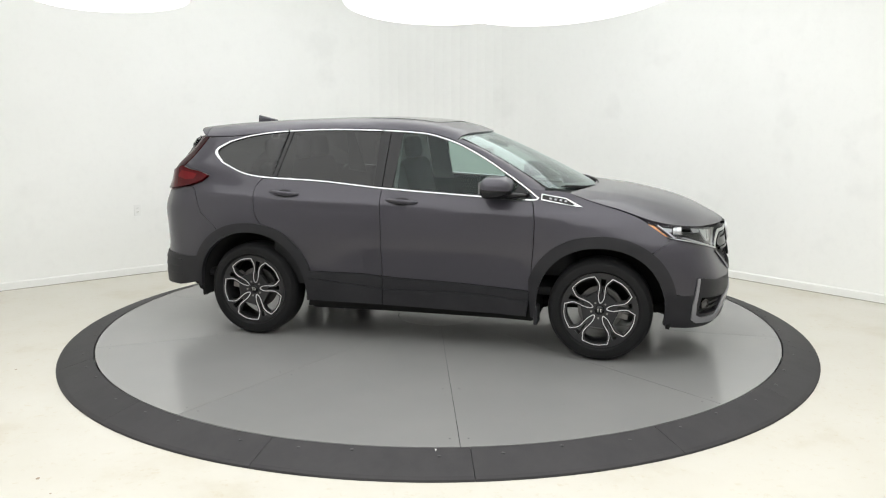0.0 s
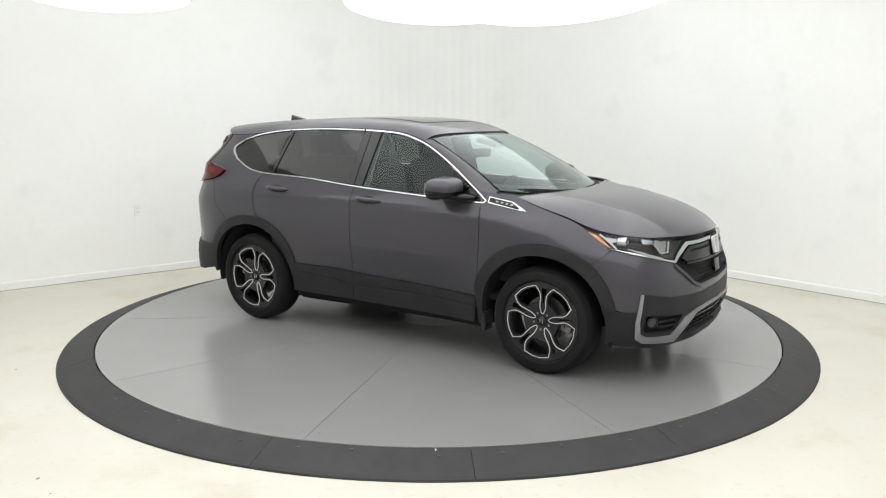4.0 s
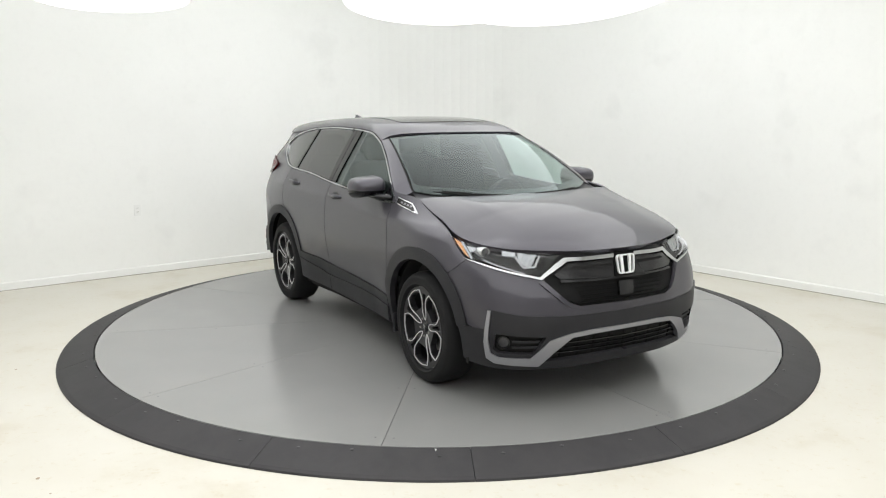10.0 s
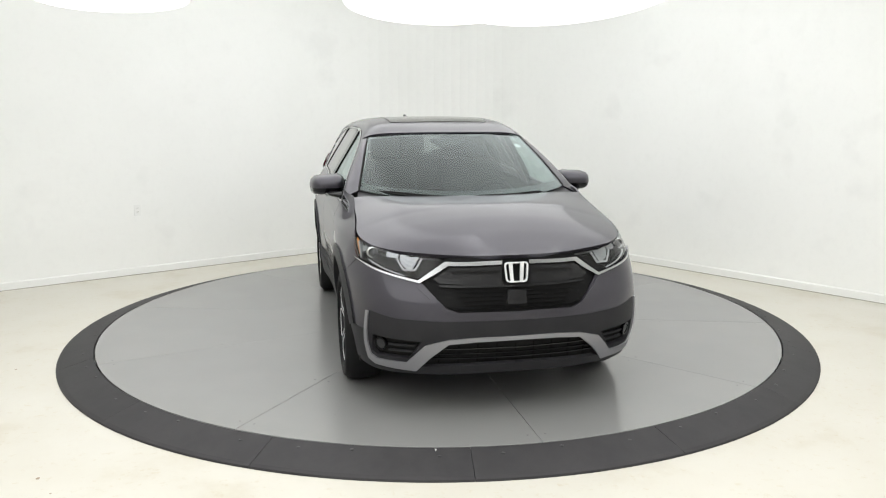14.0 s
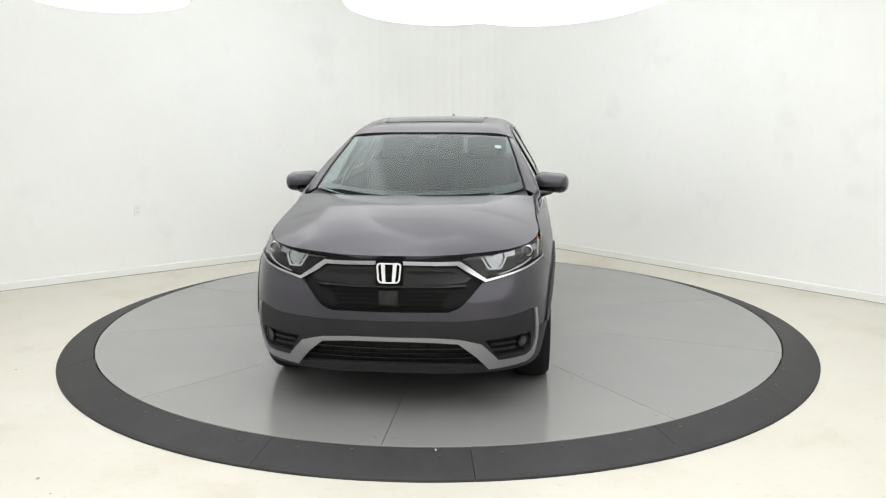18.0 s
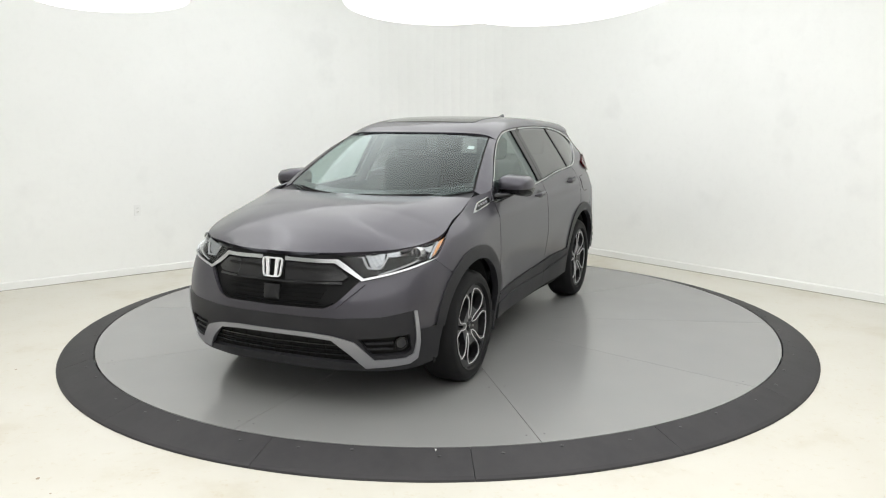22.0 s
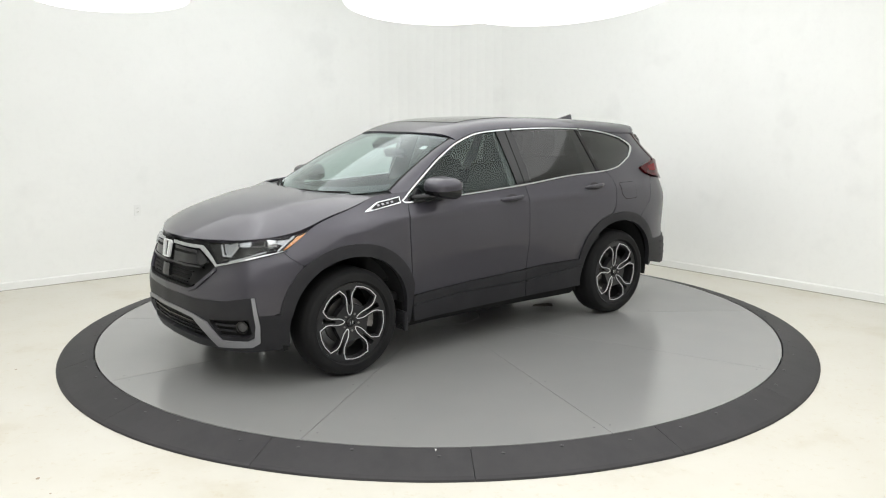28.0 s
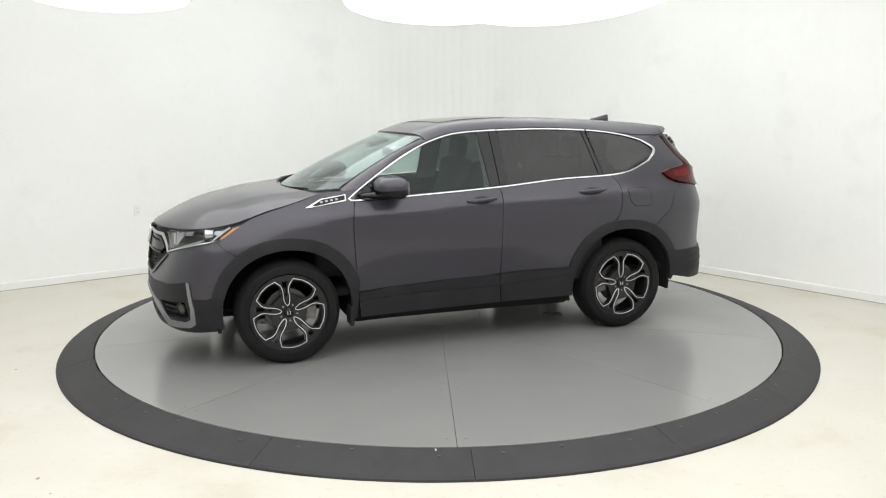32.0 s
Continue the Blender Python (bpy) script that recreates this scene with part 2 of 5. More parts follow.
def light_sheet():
    """One wide unseen luminous panel, added to continue the lamps' light over the floor."""
    sheet = empty("luminous_ceiling_panel", "wide unseen luminous panel added over the turntable for even light", "ceiling light")
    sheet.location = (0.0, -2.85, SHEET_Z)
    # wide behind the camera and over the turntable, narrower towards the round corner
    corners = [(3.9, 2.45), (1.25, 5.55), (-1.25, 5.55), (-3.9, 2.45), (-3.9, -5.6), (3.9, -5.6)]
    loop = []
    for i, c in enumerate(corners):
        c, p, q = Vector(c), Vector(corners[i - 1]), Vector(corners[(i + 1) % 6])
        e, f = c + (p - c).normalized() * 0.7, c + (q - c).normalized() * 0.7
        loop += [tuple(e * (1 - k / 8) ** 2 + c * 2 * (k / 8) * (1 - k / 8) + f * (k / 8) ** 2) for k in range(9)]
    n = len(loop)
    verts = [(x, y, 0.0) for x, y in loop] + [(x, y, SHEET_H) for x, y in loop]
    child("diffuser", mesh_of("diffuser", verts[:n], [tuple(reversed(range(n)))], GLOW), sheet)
    # the panel's top glows too, added to light the ceiling
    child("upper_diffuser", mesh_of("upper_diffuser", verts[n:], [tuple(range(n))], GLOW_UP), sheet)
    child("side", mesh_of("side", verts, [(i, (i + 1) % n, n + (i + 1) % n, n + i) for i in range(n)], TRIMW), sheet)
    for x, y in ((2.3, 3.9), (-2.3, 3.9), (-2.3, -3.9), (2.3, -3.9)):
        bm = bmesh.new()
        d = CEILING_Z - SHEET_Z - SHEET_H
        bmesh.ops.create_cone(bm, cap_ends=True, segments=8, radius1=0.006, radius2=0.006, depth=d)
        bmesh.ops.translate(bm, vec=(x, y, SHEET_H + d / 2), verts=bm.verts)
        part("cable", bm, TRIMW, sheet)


DISC_R, RING_IN, RING_OUT = 2.722, 2.731, 2.981
DISC_Y = 0.026


def sector(r0, r1, a0, a1, rows, n):
    """A ring sector; rows of (share of the way from r0 to r1, z) from the inner lower edge over the top to the outer lower edge."""
    verts, faces = [], []
    m = len(rows)
    for i in range(n + 1):
        a = a0 + (a1 - a0) * i / n
        for w, z in rows:
            r = r0 + (r1 - r0) * w
            verts.append((r * math.cos(a), r * math.sin(a), z))
    for i in range(n):
        for q in range(m - 1):
            faces.append((i * m + q, (i + 1) * m + q, (i + 1) * m + q + 1, i * m + q + 1))
    faces.append(tuple(range(m)))
    faces.append(tuple(n * m + q for q in reversed(range(m))))
    return verts, faces


def disc_stud(r, h, n=14):
    """A low round stud with a rounded edge."""
    prof = [(r, -0.002), (r, h * 0.5), (r * 0.75, h), (0.0, h)]
    v, f = lathe(prof, n)
    return [(x, z, y) for x, y, z in v], [tuple(reversed(q)) for q in f]


def turntable():
    table = empty("turntable", "round grey painted steel turntable carrying the car", "turntable")
    gap = 0.0014
    v, f = sector(0.35, DISC_R, radians(0) + gap / 2, radians(36) - gap / 2, [(0, -0.06), (0, -0.001), (0.001, 0.0), (0.999, 0.0), (1, -0.002), (1, -0.06)], 24)
    plate = mesh_of("plate", v, f, PLATE)
    for k in range(10):
        ob = child("plate", plate, table)
        ob.rotation_euler = (0, 0, radians(36 * k))
    stud = mesh_of("plate_screw", *disc_stud(0.006, 0.0010), PLATEBOLT, True)
    for k in range(10):
        for r, d in ((2.62, 1.1), (1.85, 1.6)):
            for side in (1, -1):
                b = radians(36 * k + side * d)
                ob = child("plate_screw", stud, table)
                ob.location = (r * math.cos(b), r * math.sin(b), 0.0)
    v, f = sector(0.0, 0.348, 0, 2 * math.pi, [(0, -0.06), (0, 0.0), (0.99, 0.0), (1, -0.003), (1, -0.06)], 48)
    child("centre_plate", mesh_of("centre_plate", v, f, PLATE), table)
    v, f = sector(0.0, 2.66, 0, 2 * math.pi, [(0, -0.07), (0, -0.030), (1, -0.030), (1, -0.07)], 64)
    child("base_plate", mesh_of("base_plate", v, f, BLACK), table)
    return table


def ramp_ring():
    ring = empty("turntable_ramp", "black rubber ramp ring round the turntable", "ramp")
    ring.location = (0.0, DISC_Y, 0.0)
    a = radians(-86.6)
    v, f = sector(RING_IN, RING_OUT, 0.0005, 2 * math.pi / 16 - 0.0005, [(0, FLOOR_Z), (0, -0.004), (0.012, 0.0), (0.90, -0.052), (0.985, FLOOR_Z + 0.012), (1, FLOOR_Z + 0.004), (1, FLOOR_Z)], 12)
    seg = mesh_of("ramp_segment", v, f, RAMP)
    for k in range(16):
        ob = child("ramp_segment", seg, ring)
        ob.rotation_euler = (0, 0, a + k * 2 * math.pi / 16)
    bolt = mesh_of("bolt", *disc_stud(0.011, 0.003), RAMPBOLT, True)
    for k in range(16):
        for share, r in ((0.14, 2.79), (0.42, 2.77), (0.82, 2.80)):
            b = a + (k + share + 0.03 * math.sin(7.0 * k + 20 * share)) * 2 * math.pi / 16
            ob = child("bolt", bolt, ring)
            ob.location = (r * math.cos(b), r * math.sin(b), -0.0585 * (r - RING_IN) / 0.2232 + 0.0012)
    chip = child("paint_chip", mesh_of("paint_chip", *disc_stud(0.006, 0.002), TRIMW), ring, "small white paint chip")
    b = radians(-90.4)
    chip.matrix_basis = pose(2.752 * math.cos(b), 2.752 * math.sin(b), -0.003, 0, 0, 0) @ Matrix.Diagonal((0.7, 1.5, 1, 1))
    return ring


def wall_outlet():
    """A small white power outlet on the left wall."""
    out = empty("wall_outlet", "small white power outlet on the studio wall", "outlet")
    out.matrix_basis = pose(-3.348, 2.148, 0.652, 0, 0, 37.18)
    bm = bmesh.new()
    box(bm, -0.037, 0.037, -0.008, 0.0, -0.06, 0.06, 0.003)
    part("cover_plate", bm, TRIMW, out)
    for z in (-0.022, 0.022):
        bm = bmesh.new()
        box(bm, -0.016, 0.016, -0.011, -0.006, z - 0.014, z + 0.014, 0.003)
        sock = part("socket", bm, TRIMW, out)
        for x in (-0.006, 0.006):
            bm = bmesh.new()
            box(bm, x - 0.0015, x + 0.0015, -0.0118, -0.0105, z - 0.004, z + 0.006)
            part("slot", bm, JOINT, sock)


studio()
wall_outlet()
for _l in LAMPS:
    oval_lamp(*_l)
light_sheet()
TABLE = turntable()
ramp_ring()
# ---- the car's body surface ----
CAR_X, CAR_Y = 0.083, -0.0235


def pchip(xs, ys):
    """A smooth curve through (xs, ys) that doesn't overshoot."""
    xs, ys = np.asarray(xs, float), np.asarray(ys, float)
    h, d = np.diff(xs), np.diff(ys) / np.diff(xs)
    m = np.zeros_like(ys)
    if len(xs) > 2:
        w1, w2 = 2 * h[1:] + h[:-1], h[1:] + 2 * h[:-1]
        same = d[:-1] * d[1:] > 0
        with np.errstate(divide="ignore", invalid="ignore"):
            m[1:-1] = np.where(same, (w1 + w2) / (w1 / d[:-1] + w2 / d[1:]), 0)
    m[0], m[-1] = d[0], d[-1]

    def curve(q):
        q = np.clip(np.asarray(q, float), xs[0], xs[-1])
        i = np.clip(np.searchsorted(xs, q) - 1, 0, len(h) - 1)
        t = (q - xs[i]) / h[i]
        return (ys[i] * (1 + 2 * t) * (1 - t) ** 2 + m[i] * h[i] * t * (1 - t) ** 2
                + ys[i + 1] * t * t * (3 - 2 * t) + m[i + 1] * h[i] * t * t * (t - 1))
    return curve


# half plan of the body at bumper height, from the tail's middle round to the nose
PLAN = [(-2.31, 0.0), (-2.30, 0.3), (-2.27, 0.50), (-2.225, 0.675), (-2.13, 0.792), (-1.965, 0.878), (-1.70, 0.926), (-1.30, 0.938), (-0.60, 0.932),
        (0.2, 0.924), (0.9, 0.927), (1.35, 0.940), (1.60, 0.928), (1.80, 0.893), (1.92, 0.852), (2.00, 0.80), (2.085, 0.70), (2.150, 0.55), (2.205, 0.32), (2.225, 0.0)]
_p = np.array(PLAN)
_k = np.concatenate([[0], np.cumsum(np.hypot(*np.diff(_p, axis=0).T))])
_fx, _fy = pchip(_k, _p[:, 0]), pchip(_k, _p[:, 1])
_s = np.linspace(0, _k[-1], 2400)
_px, _py = _fx(_s), _fy(_s)
for _i in range(60):
    _px[1:-1] = (_px[:-2] + 2 * _px[1:-1] + _px[2:]) / 4
    _py[1:-1] = (_py[:-2] + 2 * _py[1:-1] + _py[2:]) / 4
_arc = np.concatenate([[0], np.cumsum(np.hypot(np.diff(_px), np.diff(_py)))])
_arc -= np.interp(0.0, _px, _arc)
U0, U1 = _arc[0], _arc[-1]
_nx, _ny = np.gradient(_py, _arc), -np.gradient(_px, _arc)
_ln = np.hypot(_nx, _ny)
_nx, _ny = -_nx / _ln * -1, -_ny / _ln * -1
if _ny[1200] < 0:
    _nx, _ny = -_nx, -_ny


def ux(x):
    """The body coordinate u at which the plan passes x (sides)."""
    return float(np.interp(x, _px, _arc))


def uy(y):
    """The body coordinate u at which the front's plan passes y."""
    k = 1500
    return float(np.interp(-y, -_py[k:], _arc[k:]))


# inward offset of the section, by height, at stations round the body
ZROWS = (0.18, 0.28, 0.40, 0.52, 0.65, 0.80, 0.95, 1.08, 1.18, 1.29, 1.40, 1.60)
REAR_STATIONS = [
    (U0, (0.06, 0.00, 0.00, 0.00, 0.03, 0.035, 0.025, 0.055, 0.085, 0.092, 0.19, 0.37)),
    (ux(-2.11), (0.08, 0.02, 0.00, 0.00, 0.02, 0.015, 0.010, 0.045, 0.090, 0.118, 0.215, 0.36)),
    (ux(-1.70), (0.10, 0.05, 0.03, 0.012, 0.003, 0.003, 0.012, 0.050, 0.103, 0.152, 0.21, 0.32)),
    (ux(-1.20), (0.10, 0.055, 0.035, 0.014, 0.003, 0.0, 0.006, 0.037, 0.078, 0.135, 0.200, 0.322)),
    (ux(0.50), (0.10, 0.055, 0.035, 0.014, 0.005, 0.0, 0.006, 0.036, 0.073, 0.134, 0.202, 0.322)),
]
FRONT_STATIONS = [
    (ux(0.90), (0.10, 0.055, 0.035, 0.012, 0.003, 0.0, 0.004, 0.048, 0.092, 0.147, 0.21, 0.335)),
    (ux(1.20), (0.10, 0.055, 0.035, 0.010, 0.0, 0.0, 0.008, 0.100, 0.18, 0.241, 0.31, 0.43)),
    (ux(1.60), (0.10, 0.05, 0.03, 0.006, 0.0, 0.002, 0.050, 0.160, 0.25, 0.311, 0.38, 0.5)),
    (ux(2.00), (0.10, 0.045, 0.012, 0.0, 0.006, 0.045, 0.13, 0.22, 0.3, 0.371, 0.45, 0.6)),
    (uy(0.50), (0.10, 0.04, 0.008, 0.0, 0.02, 0.085, 0.135, 0.23, 0.3, 0.371, 0.45, 0.6)),
    (uy(0.25), (0.09, 0.03, 0.004, 0.0, 0.012, 0.045, 0.080, 0.20, 0.3, 0.371, 0.45, 0.6)),
    (U1, (0.09, 0.03, 0.0, 0.0, 0.010, 0.035, 0.065, 0.19, 0.3, 0.371, 0.45, 0.6)),
]
STATIONS = REAR_STATIONS + FRONT_STATIONS
GU, GZ = np.linspace(U0, U1, 300), np.linspace(0.16, 1.66, 151)
_cols = np.array([pchip(ZROWS, row)(GZ) for _, row in STATIONS])
_us = [u for u, _ in STATIONS]
INSET = np.array([pchip(_us, _cols[:, j])(GU) for j in range(len(GZ))]).T
for _i in range(5):
    _q = np.pad(INSET, 1, mode="edge")
    INSET = (_q[:-2, 1:-1] + 2 * _q[1:-1, 1:-1] + _q[2:, 1:-1]) / 4
    _q = np.pad(INSET, 1, mode="edge")
    INSET = (_q[1:-1, :-2] + 2 * _q[1:-1, 1:-1] + _q[1:-1, 2:]) / 4
# creases of the doors: a soft shoulder through the handles, and a scoop towards the sill
_uu, _zz = np.meshgrid(GU, GZ, indexing="ij")


def _soft(a, b, q):
    t = np.clip((q - a) / (b - a), 0, 1)
    return t * t * (3 - 2 * t)


_along = _soft(-1.9, -1.3, _uu) * (1 - _soft(1.0, 1.5, _uu))
_line = 1.045 + 0.035 * (-_uu) / 1.3
INSET -= 0.010 * _along * np.exp(-((_zz - _line) / 0.035) ** 2)
_along = _soft(-0.75, -0.3, _uu) * (1 - _soft(0.55, 0.95, _uu))
INSET += 0.022 * _along * (1 - _soft(0.50, 0.78, _zz + 0.03 * _uu))


def inset_at(u, z):
    a = np.clip((u - U0) / (U1 - U0) * (len(GU) - 1), 0, len(GU) - 1.001)
    b = np.clip((z - GZ[0]) / (GZ[-1] - GZ[0]) * (len(GZ) - 1), 0, len(GZ) - 1.001)
    i, j = a.astype(int), b.astype(int)
    a, b = a - i, b - j
    return (INSET[i, j] * (1 - a) * (1 - b) + INSET[i + 1, j] * a * (1 - b) + INSET[i, j + 1] * (1 - a) * b + INSET[i + 1, j + 1] * a * b)


def body(u, z):
    """The point of the body's left half at u round the plan and height z."""
    u, z = np.asarray(u, float), np.asarray(z, float)
    d = inset_at(u, z)
    x = np.interp(u, _arc, _px) - d * np.interp(u, _arc, _nx)
    y = np.interp(u, _arc, _py) - d * np.interp(u, _arc, _ny)
    return np.stack([x, np.maximum(y, 0.0) + 0 * x, z + 0 * x], -1)
# ---- panels cut from curved surfaces ----
from mathutils.geometry import delaunay_2d_cdt

CAR = empty("car", "grey metallic compact sport utility car on the turntable", "car")


def car_child(name, me, parent=None, label=""):
    ob = child(name, me, parent or CAR, label)
    if parent is None:
        ob.location = (CAR_X, CAR_Y, 0)
    return ob


def car_part(name, bm, mat, parent=None, label="", smooth=False):
    ob = part(name, bm, mat, parent or CAR, label, smooth)
    if parent is None:
        ob.location = (CAR_X, CAR_Y, 0)
    return ob


def dense(loop, step, closed=True):
    out = []
    n = len(loop)
    for i in range(n if closed else n - 1):
        a, b = np.array(loop[i], float), np.array(loop[(i + 1) % n], float)
        k = max(1, int(math.ceil(np.hypot(*(b - a)) / step)))
        out += [tuple(a + (b - a) * j / k) for j in range(k)]
    if not closed:
        out.append(tuple(loop[-1]))
    return out


def curved(points, step=0.03):
    """An open smooth line through points."""
    p = np.array(points, float)
    k = np.concatenate([[0], np.cumsum(np.hypot(*np.diff(p, axis=0).T))])
    q = np.linspace(0, k[-1], max(2, int(k[-1] / step) + 1))
    return list(zip(pchip(k, p[:, 0])(q), pchip(k, p[:, 1])(q)))


def shrink(loop, d):
    """The loop moved inwards by d (outwards where d is negative)."""
    p = np.array(loop, float)
    area = 0.5 * np.sum(p[:, 0] * np.roll(p[:, 1], -1) - np.roll(p[:, 0], -1) * p[:, 1])
    e = np.roll(p, -1, 0) - p
    e /= np.maximum(np.hypot(*e.T), 1e-9)[:, None]
    n = np.stack([-e[:, 1], e[:, 0]], -1) * (1 if area > 0 else -1)
    m = n + np.roll(n, 1, 0)
    m /= np.maximum(np.sum(m * n, 1), 0.35)[:, None]
    return [tuple(q) for q in p + m * d]


def inside(px, py, loop):
    p = np.array(loop)
    x0, y0 = p[:, 0], p[:, 1]
    x1, y1 = np.roll(x0, -1), np.roll(y0, -1)
    hit = np.zeros(len(px), bool)
    for a, b, c, d in zip(x0, y0, x1, y1):
        if (b > d) != (b < d) and b == d:
            continue
        cross = (b > py) != (d > py)
        with np.errstate(divide="ignore", invalid="ignore"):
            hit ^= cross & (px < (c - a) * (py - b) / (d - b) + a)
    return hit


def panel_mesh(name, loop, surf, mat, side=1, depth=0.012, offset=0.0, step=0.045, gap=0.0025, holes=(), out_way=None):
    """A sheet cut along loop out of surf(u, v), with a folded rim of the given depth; out_way: which way its face looks."""
    loop = dense(shrink(loop, gap) if gap else loop, step)
    holes = [dense(shrink(h, -gap) if gap else h, step) for h in holes]
    pts = list(loop)
    edges = [(i, (i + 1) % len(loop)) for i in range(len(loop))]
    for h in holes:
        k = len(pts)
        pts += h
        edges += [(k + i, k + (i + 1) % len(h)) for i in range(len(h))]
    border = np.array(pts)
    lo, hi = border.min(0), border.max(0)
    gu, gv = np.meshgrid(np.arange(lo[0] + step / 2, hi[0], step), np.arange(lo[1] + step / 2, hi[1], step))
    gu, gv = gu.ravel() + 1e-4, gv.ravel() + 1e-4
    if len(gu):
        keep = inside(gu, gv, loop)
        for h in holes:
            keep &= ~inside(gu, gv, h)
        gu, gv = gu[keep], gv[keep]
    if len(gu):
        far = np.array([np.min((border[:, 0] - a) ** 2 + (border[:, 1] - b) ** 2) > (0.45 * step) ** 2 for a, b in zip(gu, gv)])
        pts += list(zip(gu[far], gv[far]))
    co, _, faces, _, _, _ = delaunay_2d_cdt([Vector(p) for p in pts], edges, [], 1, 1e-6)
    uv = np.array([tuple(c) for c in co])
    if holes:
        mid = np.array([uv[list(f)].mean(0) for f in faces])
        ok = inside(mid[:, 0], mid[:, 1], loop)
        for h in holes:
            ok &= ~inside(mid[:, 0], mid[:, 1], h)
        faces = [f for f, k in zip(faces, ok) if k]
    e = 0.006
    p = surf(uv[:, 0], uv[:, 1])
    n = np.cross(surf(uv[:, 0] + e, uv[:, 1]) - surf(uv[:, 0] - e, uv[:, 1]), surf(uv[:, 0], uv[:, 1] + e) - surf(uv[:, 0], uv[:, 1] - e))
    n /= np.maximum(np.linalg.norm(n, axis=1), 1e-12)[:, None]
    ref = p.mean(0) - np.array([np.clip(p[:, 0].mean(), -1.2, 1.2), 0, 0.7])
    if out_way is not None:
        ref = np.array(out_way)
    if np.sum(n.mean(0) * ref) < 0:
        n = -n
    if surf is body:
        mid = np.abs(p[:, 1]) < 0.012
        n[mid, 1] = 0.0
        n[mid] /= np.maximum(np.linalg.norm(n[mid], axis=1), 1e-9)[:, None]
    p = p + n * offset
    if side < 0:
        p, n = p * [1, -1, 1], n * [1, -1, 1]
    out = []
    for f in faces:
        a, b, c = p[f[0]], p[f[1]], p[f[2]]
        out.append(tuple(f) if np.dot(np.cross(b - a, c - a), n[f[0]]) > 0 else tuple(reversed(f)))
    count = {}
    for f in out:
        for i in range(len(f)):
            a, b = f[i], f[(i + 1) % len(f)]
            count[(a, b)] = count.get((a, b), 0) + 1
    rim = [(a, b) for (a, b) in count if (b, a) not in count]
    verts, norms = [tuple(q) for q in p], [tuple(q) for q in n]
    if depth:
        low, top = {}, {}
        for a, b in rim:
            for q in (a, b):
                if q not in low:
                    top[q] = len(verts)
                    verts.append(tuple(p[q]))
                    norms.append(None)
                    low[q] = len(verts)
                    verts.append(tuple(p[q] - n[q] * depth))
                    norms.append(None)
        for a, b in rim:
            t = p[b] - p[a]
            w = np.cross(t, n[a])
            w = tuple(w / max(np.linalg.norm(w), 1e-9))
            for q in (a, b):
                norms[top[q]] = norms[low[q]] = w
            out.append((top[b], top[a], low[a], low[b]))
    me = mesh_of(name, verts, out, mat, True)
    me.normals_split_custom_set_from_vertices([q or (0, 0, 1) for q in norms])
    return me


def panel(name, loop, surf, mat, side=1, parent=None, label="", **kw):
    return car_child(name, panel_mesh(name, loop, surf, mat, side, **kw), parent, label)


def arc(cx, cz, r, a0, a1, n=24, flat=0.0):
    """Points on a slightly squared circle, in degrees."""
    out = []
    for i in range(n + 1):
        a = radians(a0 + (a1 - a0) * i / n)
        k = r * (1 + flat * math.sin(2 * a) ** 2)
        out.append((cx + k * math.cos(a), cz + k * math.sin(a)))
    return out


# ---- the car's main lines: u round the body, z up ----
WX, WZ, TYRE = 1.33, 0.358, 0.362
SEAM_FRONT = [(0.806, 1.215), (0.830, 1.151), (0.850, 1.095), (0.869, 0.942), (0.856, 0.662), (0.838, 0.475)]
SEAM_MID = [(-0.262, 1.175), (-0.274, 1.101), (-0.262, 0.898), (-0.260, 0.70), (-0.260, 0.518)]
SEAM_REAR = [(-1.233, 1.236), (-1.298, 1.133), (-1.287, 1.007), (-1.246, 0.901), (-1.205, 0.868)]
WINDOW = [(0.892, 1.129), (0.811, 1.190), (0.662, 1.287), (0.441, 1.413), (0.214, 1.514), (-0.013, 1.569), (-0.331, 1.588), (-0.694, 1.594), (-1.109, 1.580),
          (-1.421, 1.545), (-1.616, 1.497), (-1.745, 1.418), (-1.640, 1.328), (-1.395, 1.246), (-1.233, 1.226), (-0.805, 1.209), (-0.260, 1.166), (0.474, 1.126), (0.837, 1.110)]
SILL_TOP = [(-0.86, 0.536), (-0.42, 0.532), (-0.26, 0.518), (0.272, 0.500), (0.714, 0.477), (0.86, 0.470)]
SILL_MID = [(-0.86, 0.485), (-0.42, 0.445), (-0.26, 0.425), (0.272, 0.430), (0.86, 0.400)]
ARCH_OUT, ARCH_IN = 0.522, 0.447
_belt = pchip([-1.3, -1.233, -0.805, -0.26, 0.474, 0.837, 0.95], [1.23, 1.226, 1.209, 1.166, 1.126, 1.110, 1.110])
_sill = pchip([p[0] for p in SILL_TOP], [p[1] for p in SILL_TOP])
_sillm = pchip([p[0] for p in SILL_MID], [p[1] for p in SILL_MID])


def belt_line(a, b):
    return [(u, float(_belt(u)) - 0.002) for u in np.linspace(a, b, 12)]


def sill_line(a, b, f=_sill):
    return [(u, float(f(u))) for u in np.linspace(a, b, 12)]


def window_loop():
    """The side windows' outline: smooth but for the two pointed ends."""
    top = curved(WINDOW[:11], 0.03)
    tail = curved(WINDOW[10:13], 0.02)
    low = curved(WINDOW[12:], 0.03)
    return top + tail[1:] + low[1:] + [(0.874, 1.113)]


